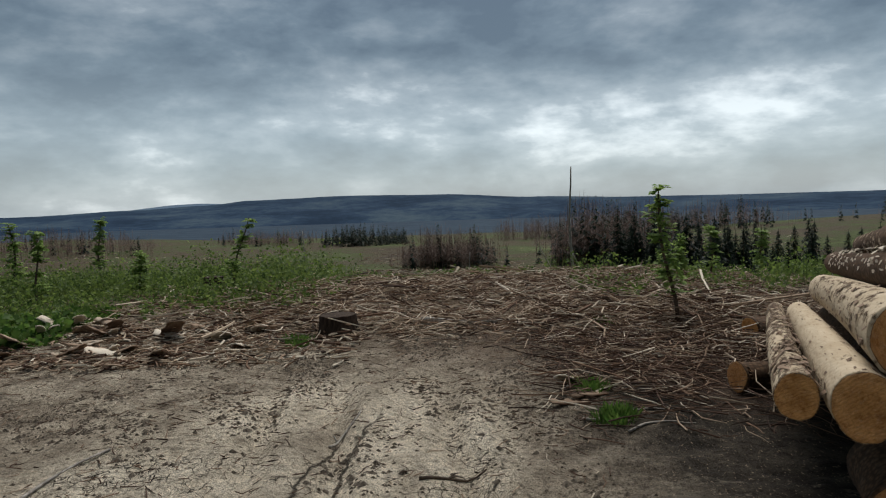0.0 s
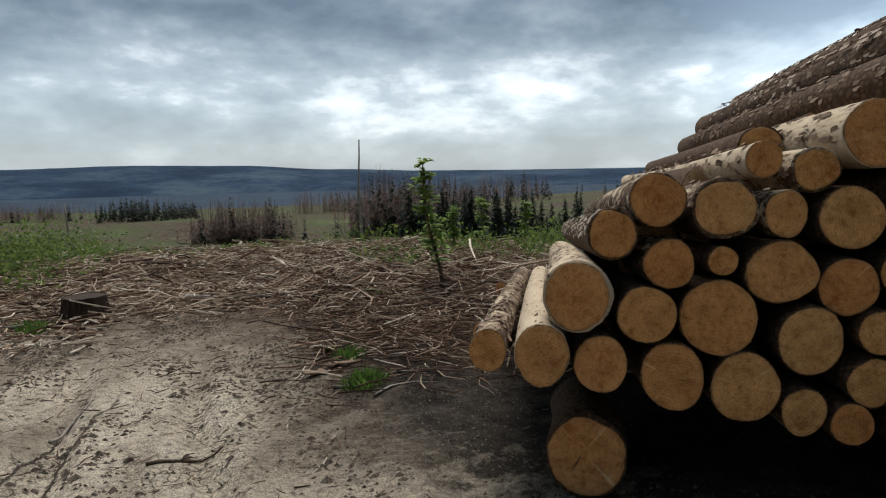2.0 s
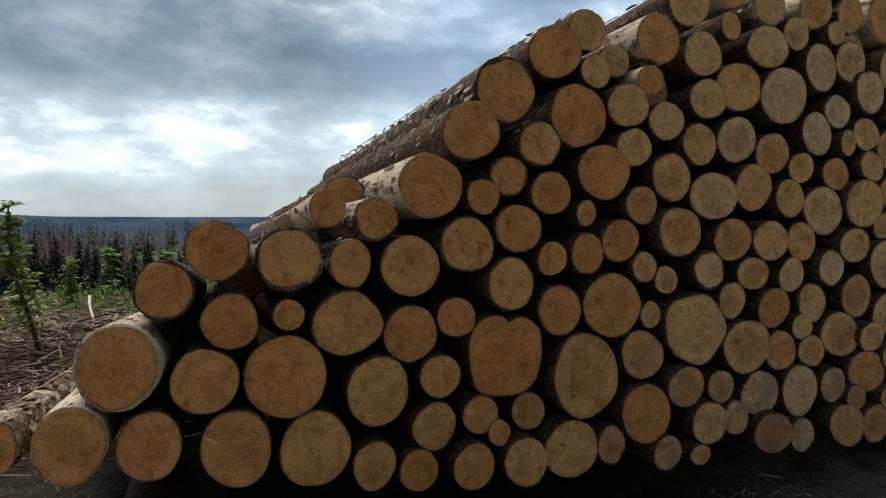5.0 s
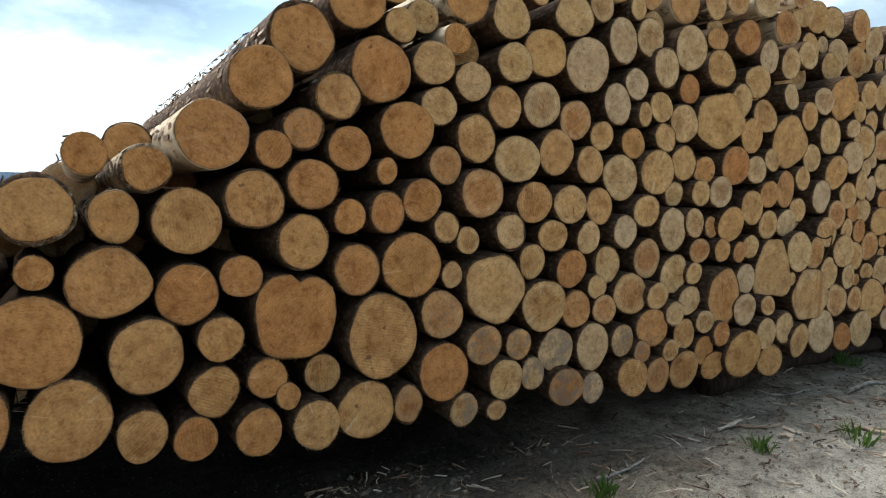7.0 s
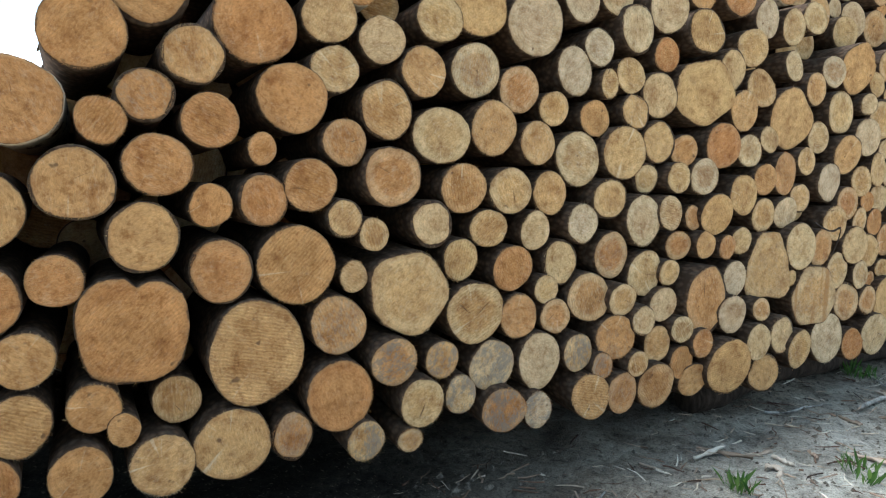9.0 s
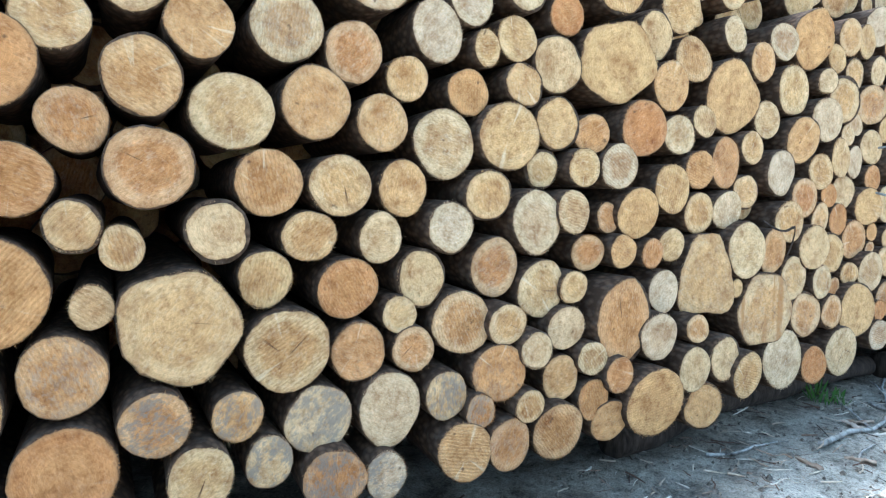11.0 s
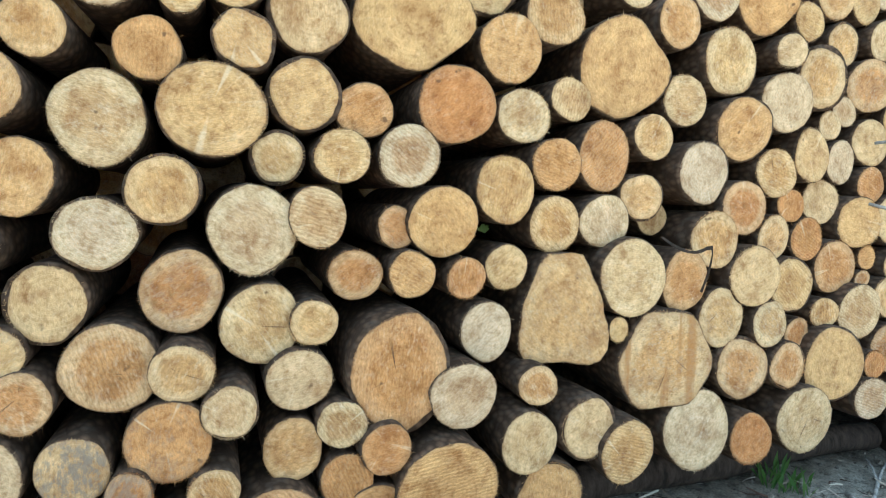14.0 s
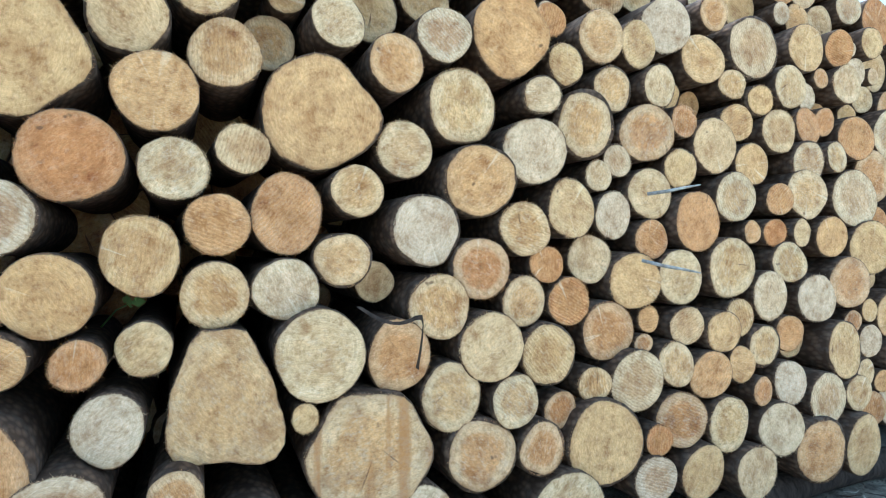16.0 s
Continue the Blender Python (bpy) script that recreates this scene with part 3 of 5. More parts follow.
ROW_C = [(3.7,2.18,0.161,0.166,-0.18), (3.71,1.51,0.12,0.118,-0.07), (3.85,1.92,0.118,0.11,-0.11), (3.89,1.36,0.081,0.084,-0.06), (3.9,1.68,0.11,0.105,-0.09), (3.92,1.11,0.121,0.126,-0.04), (3.93,0.45,0.149,0.142,0.05), (3.98,2.39,0.141,0.135,-0.18), (4.04,0.79,0.193,0.205,0.01), (4.09,1.58,0.058,0.064,-0.07), (4.09,1.38,0.1,0.108,-0.06), (4.09,2.07,0.167,0.158,-0.14), (4.17,0.43,0.09,0.1,0.03), (4.18,2.52,0.109,0.111,-0.2), (4.21,1.12,0.157,0.161,-0.02), (4.22,2.31,0.086,0.089,-0.18), (4.23,1.79,0.146,0.139,-0.12), (4.28,1.44,0.115,0.109,-0.05)]
ROW_D = [(4.37,0.57,0.145,0.149,0.05), (4.38,0.86,0.124,0.123,0.0), (4.4,2.14,0.118,0.114,-0.15), (4.41,1.92,0.107,0.1,-0.11), (4.43,1.3,0.083,0.085,-0.05), (4.45,1.62,0.104,0.1,-0.1), (4.47,1.05,0.064,0.071,-0.05), (4.47,0.37,0.088,0.086,0.09), (4.54,2.28,0.081,0.077,-0.15), (4.56,1.23,0.066,0.074,-0.04), (4.62,0.68,0.107,0.112,0.05), (4.63,2.52,0.133,0.137,-0.2), (4.64,2.07,0.108,0.106,-0.14), (4.65,1.48,0.136,0.135,-0.04), (4.65,1.77,0.124,0.134,-0.11), (4.68,0.33,0.063,0.059,0.09), (4.74,0.49,0.103,0.112,0.09), (4.83,1.95,0.113,0.115,-0.1)]
ROW_E = [(4.85,1.27,0.109,0.109,-0.04), (4.86,2.74,0.136,0.132,-0.23), (4.88,0.65,0.088,0.088,0.02), (4.92,1.67,0.14,0.131,-0.09), (4.93,2.46,0.133,0.125,-0.19), (4.95,2.21,0.121,0.113,-0.17), (4.98,0.47,0.085,0.094,0.03), (5.0,1.1,0.101,0.1,-0.03), (5.03,1.43,0.118,0.119,-0.06), (5.06,0.85,0.153,0.15,0.02), (5.14,1.99,0.139,0.13,-0.15), (5.15,2.64,0.077,0.081,-0.21), (5.17,1.24,0.101,0.094,-0.05), (5.17,2.29,0.149,0.139,-0.17), (5.17,0.58,0.126,0.127,0.01), (5.19,2.86,0.111,0.104,-0.24), (5.2,0.37,0.121,0.113,0.08), (5.23,1.72,0.134,0.136,-0.11)]
ROW_F = [(5.29,1.42,0.116,0.117,-0.04), (5.31,1.04,0.125,0.117,-0.03), (5.34,0.8,0.109,0.111,-0.01), (5.39,1.92,0.111,0.121,-0.13), (5.4,0.34,0.083,0.093,0.09), (5.41,2.54,0.133,0.124,-0.19), (5.45,1.22,0.09,0.1,-0.04), (5.45,0.57,0.132,0.147,0.03), (5.47,2.8,0.118,0.127,-0.24), (5.49,1.66,0.107,0.111,-0.09), (5.51,2.26,0.172,0.161,-0.16), (5.52,0.92,0.073,0.076,-0.02), (5.57,0.78,0.088,0.092,-0.0), (5.57,1.41,0.103,0.114,-0.08), (5.59,2.95,0.093,0.087,-0.26), (5.62,1.84,0.092,0.09,-0.13), (5.64,1.05,0.112,0.121,-0.06), (5.67,2.65,0.094,0.104,-0.22)]
ROW_G = [(5.7,0.58,0.099,0.104,0.04), (5.76,0.35,0.121,0.124,0.09), (5.77,1.25,0.117,0.109,-0.04), (5.78,1.59,0.135,0.146,-0.11), (5.78,2.05,0.122,0.13,-0.16), (5.8,0.86,0.136,0.134,-0.0), (5.83,2.45,0.132,0.144,-0.18), (5.84,0.5,0.067,0.074,0.08), (5.85,2.82,0.116,0.119,-0.24), (5.92,1.81,0.1,0.1,-0.14), (5.95,2.19,0.109,0.102,-0.16), (5.95,1.38,0.114,0.107,-0.03), (5.95,0.64,0.124,0.123,0.06), (5.97,0.34,0.106,0.118,0.11), (5.99,2.68,0.069,0.072,-0.21), (5.99,0.84,0.096,0.09,0.06), (6.0,1.07,0.123,0.133,-0.05), (6.01,2.0,0.072,0.08,-0.13)]
ROW_H = [(6.03,3.01,0.097,0.108,-0.26), (6.07,0.49,0.077,0.072,0.12), (6.1,1.63,0.164,0.153,-0.08), (6.11,2.51,0.118,0.131,-0.2), (6.12,0.72,0.087,0.082,0.1), (6.15,2.82,0.111,0.119,-0.24), (6.18,2.06,0.103,0.1,-0.14), (6.2,1.86,0.103,0.097,-0.11), (6.21,1.26,0.139,0.144,-0.02), (6.23,0.96,0.128,0.131,-0.01), (6.25,2.33,0.141,0.142,-0.17), (6.26,0.33,0.144,0.135,0.09), (6.3,1.49,0.09,0.092,-0.1), (6.32,0.55,0.097,0.108,0.03), (6.34,0.78,0.11,0.102,0.04), (6.39,1.7,0.125,0.124,-0.1), (6.39,0.96,0.081,0.075,0.03), (6.41,1.97,0.14,0.131,-0.13)]
ROW_I = [(6.41,1.3,0.097,0.1,0.0), (6.47,0.63,0.085,0.081,0.08), (6.49,2.84,0.157,0.175,-0.24), (6.49,2.21,0.107,0.1,-0.16), (6.49,0.43,0.09,0.1,0.07), (6.5,1.5,0.098,0.092,-0.03), (6.51,2.49,0.149,0.157,-0.18), (6.55,1.1,0.095,0.089,-0.05), (6.59,0.31,0.103,0.105,0.08), (6.59,1.66,0.101,0.094,-0.08), (6.61,0.54,0.088,0.089,0.12), (6.71,1.26,0.073,0.08,-0.08), (6.74,1.51,0.113,0.111,-0.04), (6.74,1.1,0.089,0.083,0.0), (6.82,0.38,0.183,0.171,0.16), (6.83,2.6,0.089,0.085,-0.2), (6.84,2.87,0.117,0.129,-0.24)]
ROW_J = [(6.85,2.39,0.146,0.137,-0.17), (6.87,1.28,0.135,0.128,-0.03), (6.9,0.68,0.128,0.12,0.1), (6.93,1.7,0.152,0.142,-0.06), (6.95,1.08,0.075,0.076,-0.0), (7.03,0.88,0.106,0.111,0.01), (7.09,2.18,0.13,0.132,-0.15), (7.12,1.4,0.117,0.13,-0.03), (7.12,2.95,0.134,0.127,-0.25), (7.13,1.11,0.083,0.091,-0.03), (7.16,0.48,0.114,0.121,0.12), (7.17,1.93,0.133,0.133,-0.1), (7.21,0.68,0.081,0.076,0.09), (7.22,1.68,0.111,0.106,-0.08), (7.23,2.67,0.136,0.135,-0.22), (7.27,0.26,0.14,0.131,0.1), (7.33,2.35,0.132,0.123,-0.18), (7.34,1.27,0.112,0.109,-0.03)]
ROW_K = [(7.35,1.5,0.107,0.103,-0.04), (7.39,2.09,0.125,0.125,-0.14), (7.44,1.76,0.092,0.087,-0.09), (7.44,0.49,0.131,0.129,0.1), (7.51,2.56,0.12,0.128,-0.21), (7.52,2.99,0.136,0.127,-0.26), (7.57,1.28,0.117,0.11,-0.02), (7.58,1.54,0.128,0.14,-0.05), (7.61,0.38,0.132,0.135,0.13), (7.62,0.85,0.048,0.052,0.03), (7.67,1.06,0.162,0.155,0.05), (7.75,2.82,0.141,0.132,-0.23), (7.78,1.38,0.109,0.103,-0.05), (7.8,2.54,0.117,0.124,-0.2), (7.81,2.28,0.105,0.11,-0.18), (7.84,1.63,0.103,0.097,-0.06), (7.97,1.03,0.124,0.138,0.02), (8.01,3.09,0.085,0.079,-0.27)]
ROW_L = [(8.01,0.4,0.162,0.179,0.09), (8.03,2.14,0.113,0.12,-0.14), (8.05,1.8,0.115,0.113,-0.11), (8.07,2.64,0.121,0.113,-0.21), (8.11,1.49,0.15,0.14,-0.04), (8.14,1.2,0.121,0.127,0.01), (8.18,0.86,0.127,0.132,0.03), (8.24,2.28,0.113,0.117,-0.14), (8.3,0.33,0.107,0.118,0.12), (8.3,0.63,0.153,0.143,0.05), (8.3,1.99,0.152,0.155,-0.1), (8.34,1.04,0.137,0.135,0.06), (8.34,1.34,0.128,0.125,-0.02), (8.36,1.69,0.163,0.152,-0.06), (8.45,0.82,0.109,0.108,0.06), (8.55,1.2,0.111,0.109,-0.03), (8.57,0.62,0.107,0.11,0.07), (8.57,1.5,0.121,0.113,-0.05)]
ROW_M = [(8.63,1.83,0.154,0.143,-0.06), (8.65,0.98,0.131,0.132,0.0), (8.68,1.35,0.084,0.078,-0.05), (8.7,2.08,0.093,0.088,-0.11), (8.7,0.35,0.178,0.167,0.08), (8.72,0.74,0.085,0.081,-0.01), (8.79,1.19,0.112,0.106,-0.04), (8.81,2.45,0.083,0.08,-0.2), (8.82,1.59,0.132,0.135,-0.06), (8.85,2.24,0.09,0.1,-0.14), (8.9,0.83,0.081,0.078,-0.0), (8.91,0.59,0.197,0.185,0.06), (8.95,1.37,0.11,0.109,-0.1), (8.95,1.98,0.15,0.159,-0.13), (9.01,1.05,0.142,0.134,-0.04), (9.03,1.75,0.071,0.075,-0.13), (9.09,2.41,0.125,0.128,-0.18), (9.1,1.57,0.111,0.115,-0.11)]
ROW_N = [(9.12,0.83,0.148,0.139,0.03), (9.15,2.17,0.113,0.113,-0.17), (9.16,1.27,0.139,0.13,-0.03), (9.16,1.83,0.08,0.082,-0.15), (9.17,0.4,0.114,0.107,0.09), (9.21,0.98,0.053,0.05,-0.03), (9.22,0.56,0.078,0.073,0.06), (9.25,1.09,0.058,0.064,-0.04), (9.32,1.46,0.101,0.095,-0.09), (9.33,2.41,0.113,0.118,-0.19), (9.33,1.97,0.148,0.139,-0.13), (9.34,1.68,0.132,0.123,-0.12), (9.37,0.63,0.139,0.13,0.05), (9.38,0.88,0.107,0.107,0.01), (9.43,2.21,0.103,0.108,-0.15), (9.47,1.05,0.098,0.092,-0.01), (9.47,1.28,0.142,0.137,-0.05), (9.48,0.38,0.142,0.133,0.08)]
ROW_O = [(9.53,1.81,0.107,0.1,-0.11), (9.54,2.54,0.149,0.139,-0.21), (9.59,2.05,0.085,0.086,-0.14), (9.6,0.81,0.123,0.118,0.02), (9.61,1.55,0.165,0.154,-0.07), (9.69,0.57,0.145,0.137,0.05), (9.7,1.01,0.112,0.105,0.01), (9.79,1.94,0.152,0.142,-0.12), (9.79,2.4,0.138,0.129,-0.2), (9.82,1.32,0.154,0.153,-0.04), (9.83,0.84,0.085,0.094,0.01), (9.83,0.33,0.141,0.131,0.1), (9.85,1.07,0.089,0.094,-0.02), (9.91,2.67,0.101,0.094,-0.23), (9.91,1.68,0.144,0.134,-0.09), (9.95,0.7,0.071,0.075,0.04), (9.99,2.08,0.105,0.103,-0.15), (9.99,2.29,0.088,0.082,-0.18)]
ROW_P = [(10.0,0.92,0.119,0.111,0.01), (10.01,1.5,0.063,0.063,-0.07), (10.07,0.5,0.149,0.139,0.06), (10.07,1.86,0.123,0.118,-0.12), (10.1,1.17,0.138,0.129,-0.03), (10.18,0.72,0.118,0.12,0.03), (10.19,2.22,0.095,0.088,-0.16), (10.19,1.5,0.079,0.074,-0.07), (10.2,2.52,0.189,0.177,-0.21), (10.21,0.97,0.088,0.097,-0.0), (10.26,1.68,0.095,0.088,-0.09), (10.27,1.34,0.12,0.112,-0.04), (10.32,2.06,0.128,0.122,-0.14), (10.37,0.35,0.189,0.177,0.08), (10.42,1.5,0.081,0.076,-0.07), (10.47,0.61,0.146,0.137,0.05), (10.48,2.33,0.134,0.125,-0.18), (10.48,1.14,0.146,0.137,-0.02)]
ROW_Q = [(10.51,1.72,0.151,0.141,-0.1), (10.55,1.9,0.134,0.125,-0.12), (10.59,2.11,0.117,0.11,-0.15), (10.67,0.85,0.163,0.163,0.02), (10.68,2.59,0.151,0.141,-0.22), (10.69,1.48,0.127,0.119,-0.07), (10.73,0.33,0.158,0.173,0.09), (10.75,0.61,0.107,0.1,0.05), (10.8,1.22,0.161,0.151,-0.03), (10.83,1.95,0.104,0.097,-0.13), (10.96,1.71,0.184,0.172,-0.1), (11.0,2.63,0.106,0.117,-0.22), (11.03,2.41,0.128,0.12,-0.19), (11.04,1.42,0.16,0.162,-0.05), (11.06,2.08,0.146,0.136,-0.15), (11.36,2.72,0.111,0.104,-0.23)]
SHAPED = [('barked', 6.67, 0.78, 0.190, 0.207, 0.08), ('notch', 3.6, 0.92, 0.199, 0.205, -0.0), ('wavy', 4.71, 0.97, 0.194, 0.188, 0.01), ('wavy', 6.77, 2.01, 0.212, 0.199, -0.1), ('pear', 7.36, 0.93, 0.203, 0.225, 0.02), ('oval', 7.72, 1.91, 0.216, 0.21, -0.12), ('hexagon', 7.84, 0.71, 0.225, 0.21, 0.07), ('oval', 8.56, 2.33, 0.172, 0.186, -0.14)]

ROW_LISTS = [ROW_A, ROW_B, ROW_C, ROW_D, ROW_E, ROW_F, ROW_G, ROW_H, ROW_I, ROW_J, ROW_K, ROW_L, ROW_M, ROW_N, ROW_O, ROW_P, ROW_Q]


def outline(shape, r):
    """Radius factor round a log end, as a function of the angle."""
    ph = [r.uniform(0, 6.28) for _ in range(4)]
    am = [r.uniform(0.0, 0.035), r.uniform(0.0, 0.03), r.uniform(0, 0.018), r.uniform(0, 0.012)]

    def f(t):
        s = 1 + sum(a * math.cos((i + 2) * t + p) for i, (a, p) in enumerate(zip(am, ph)))
        if shape == "pear":
            s = 0.80 + 0.26 * math.exp(-((t - 1.30) / 0.30) ** 2) + 0.28 * math.exp(-((t - 1.90) / 0.34) ** 2) + 0.36 * math.exp(-((t - 5.5) / 0.52) ** 2) + 0.30 * math.exp(-((t - 3.95) / 0.46) ** 2)
        elif shape == "notch":
            s *= 1.0 - 0.17 * math.exp(-((t - 1.45) / 0.16) ** 2) - 0.05 * math.cos(4 * t + 0.4) - 0.08 * math.exp(-((t - 3.5) / 0.4) ** 2)
        elif shape == "wavy":
            s *= 1.0 + 0.055 * math.cos(5 * t + 0.5) - 0.10 * math.exp(-((t - 3.7) / 0.3) ** 2)
        elif shape == "hexagon":
            s *= 1.02 + 0.045 * math.cos(6 * t + 0.3) + 0.04 * math.cos(3 * t + 1.1)
        elif shape == "barked":
            s *= 1.0 + 0.03 * math.cos(2 * t + 2.4)
        elif shape == "oval":
            s *= 1.0 + 0.04 * math.cos(4 * t + 0.6) + 0.03 * math.cos(3 * t + 0.5) + 0.025 * math.cos(5 * t)
        return s
    return f


SEGS = 30
count = [0]


SKEW = -5.5      # the logs lie a little askew to the line of the face, less so at its free end


def mark(ob, local, tone, rim=None, **values):
    a = ob.data.attributes.new("local", "FLOAT_VECTOR", "POINT")
    a.data.foreach_set("vector", [c for v in local for c in v])
    a = ob.data.attributes.new("tone", "FLOAT", "POINT")
    a.data.foreach_set("value", tone)
    for name, value in values.items():
        a = ob.data.attributes.new(name, "FLOAT", "POINT")
        a.data.foreach_set("value", [value] * len(local))
    if rim is not None:
        a = ob.data.attributes.new("rim", "FLOAT", "POINT")
        a.data.foreach_set("value", rim)


class Joined:
    """Logs too deep in the stack, or too far along it, to be told apart, and added gap fillers."""

    def __init__(self):
        self.sides, self.ends = Heap(), Heap()
        self.loc, self.tone, self.eloc, self.etone, self.rim = [], [], [], [], []


def log(u, z, ru, rz, w, shape="", length=4.8, fringe=True, label="", turn=None, base=None, into=None, bare=False):
    """One spruce log of the stack, its sawn end towards the track."""
    count[0] += 1
    r = rng(count[0] * 7 + 3)
    f = outline(shape, r)
    base = base or ORIGIN + U * u - AWAY * w + Vector((0, 0, z))
    tone = r.random()
    dip = 0.0
    if turn is None:
        turn = SKEW + 3.3 * smooth_step(5.0, 3.5, u)
        dip = 1.9 * smooth_step(5.0, 3.5, u) + 3.0 * smooth_step(2.9, 2.2, u)    # the free end sags towards the slope
    bend, rise, taper = r.uniform(-0.05, 0.05), r.uniform(-0.03, 0.03), r.uniform(0.86, 0.97)
    tilt = (r.gauss(0, 0.07), r.gauss(0, 0.06))    # the saw cut is never quite square
    ts = [2 * math.pi * s / SEGS for s in range(SEGS)]
    fs = [f(t) * (1 + r.gauss(0, 0.007)) for t in ts]
    V, F = [], []
    rind = 0.0 if shape == "pear" else r.uniform(0.05, 0.11) if shape == "barked" or (not shape and r.random() < 0.18) else r.uniform(0.012, 0.03)   # bark left round the cut
    rs = [rind * max(0.12, 1 + 1.1 * noise.noise((math.cos(t) * 1.4 + count[0], 5, math.sin(t) * 1.4))) for t in ts]
    ys = [0.001, 0.0, 0.015, 0.06] + [length * q for q in (0.04, 0.09, 0.17, 0.3, 0.47, 0.67, 0.85, 1.0)]
    for i, y in enumerate(ys):
        k = 1 - (1 - taper) * y / length
        k *= (0.93 - 1.8 * rind) if i == 0 else 0.992 if i == 1 else 1.0
        for t, g in zip(ts, fs):
            g2 = 1 + (g - 1) * max(0.3, 1 - y * 0.8)
            nz = 1 + (0.03 * noise.noise((math.cos(t) * 2 + count[0], y * 3.1, math.sin(t) * 2)) if i > 2 else 0)
            px, pz = ru * k * g2 * nz * math.cos(t), rz * k * g2 * nz * math.sin(t)
            V.append((px + bend * math.sin(y / length * 3.14), y + (tilt[0] * px + tilt[1] * pz) * max(0, 1 - y * 2), pz + rise * math.sin(y / length * 3.14)))
    for i in range(len(ys) - 1):
        for s in range(SEGS):
            q = (s + 1) % SEGS
            F.append((i * SEGS + s, i * SEGS + q, (i + 1) * SEGS + q, (i + 1) * SEGS + s))
    F.append(tuple(range((len(ys) - 1) * SEGS, len(ys) * SEGS)))
    F = [tuple(reversed(q)) for q in F]
    where = Matrix.Translation(base) @ Matrix.Rotation(FACE + radians(r.uniform(-0.7, 0.7) + turn), 4, "Z") @ Matrix.Rotation(-radians(dip), 4, "X")
    if into:
        into.sides.put([where @ Vector(v) for v in V], F)
        into.loc += V
        into.tone += [tone] * len(V)
    else:
        body = mesh_ob("log", V, F, PEELED if bare else BARK, smooth=True)
        body.matrix_world = where
        mark(body, V, [tone] * len(V))
    if not label:
        big, small = rz > 0.165, rz < 0.085
        label = ("thick spruce log with a broad sawn end in the stack" if big else "thin spruce log with a small sawn end in the stack" if small
                 else "spruce log with a pale sawn end in the stack")
    if not into:
        tagged(body, label, "log", "logs of the stack")
    # sawn face, standing a hair proud
    V, F, A = [(0, -0.004, 0)], [], [0.0]
    rings = (0.25, 0.5, 0.72, 0.88, 0.97, 1.0)
    for k in rings:
        for t, g, q in zip(ts, fs, rs):
            px, pz = ru * k * g * (1 - q) * math.cos(t), rz * k * g * (1 - q) * math.sin(t)
            rough = 0.007 * noise.noise((px * 22 + count[0], pz * 22, 1)) if k < 0.97 else 0
            V.append((px, tilt[0] * px + tilt[1] * pz - (0.005 if k < 1 else 0.002) + rough, pz))
            A.append(k)
    for s in range(SEGS):
        F.append((0, 1 + s, 1 + (s + 1) % SEGS))
    for i in range(len(rings) - 1):
        a, b = 1 + i * SEGS, 1 + (i + 1) * SEGS
        for s in range(SEGS):
            q = (s + 1) % SEGS
            F.append((a + s, b + s, b + q, a + q))
    if into:
        into.ends.put([where @ Vector(v) for v in V], F)
        into.eloc += V
        into.etone += [tone] * len(V)
        into.rim += A
        return
    face = mesh_ob("cut_face", V, F, CUT, body, smooth=True)
    mark(face, V, [tone] * len(V), A, fresh=0.6 if shape in ("pear", "oval", "barked") else smooth_step(5.4, 3.4, u) * r.uniform(0.75, 1.0),   # the freshest cuts lie at the free end
         aged=0.9 * smooth_step(1.0, 0.7, z) * smooth_step(4.0, 4.4, u) * smooth_step(6.1, 5.7, u) * (r.random() < 0.6), streak=1.0 if shape == "hexagon" else 0.0)
    # torn fibres round the edge
    if fringe:
        h = Heap()
        mid = r.uniform(0, 6.28)
        for _ in range(r.choice((40, 90, 180, 300))):
            t = r.gauss(mid, 1.1)
            g = f(t % 6.283) * (1 - rind) * 0.99
            p = Vector((ru * g * math.cos(t), tilt[0] * ru * math.cos(t) + tilt[1] * rz * math.sin(t) - 0.002, rz * g * math.sin(t)))
            d = Vector((math.cos(t) * 0.7 + r.gauss(0, 0.6), -r.uniform(0.1, 0.9), math.sin(t) * 0.7 + r.gauss(0, 0.6))).normalized() * r.uniform(0.003, 0.012) * (2.0 if r.random() < 0.05 else 1.0)
            s = Vector((-math.sin(t), 0, math.cos(t))) * r.uniform(0.0003, 0.0008)
            h.put([p - s, p + s, p + d, p + Vector((0, 0.002, 0))], [(0, 1, 2), (1, 3, 2), (3, 0, 2)])
        sp = tagged(mesh_ob("splinter_fringe", h.V, h.F, CUT, body), kind="stuff")
        mark(sp, h.V, [tone] * len(h.V), [0.3] * len(h.V))
    return body


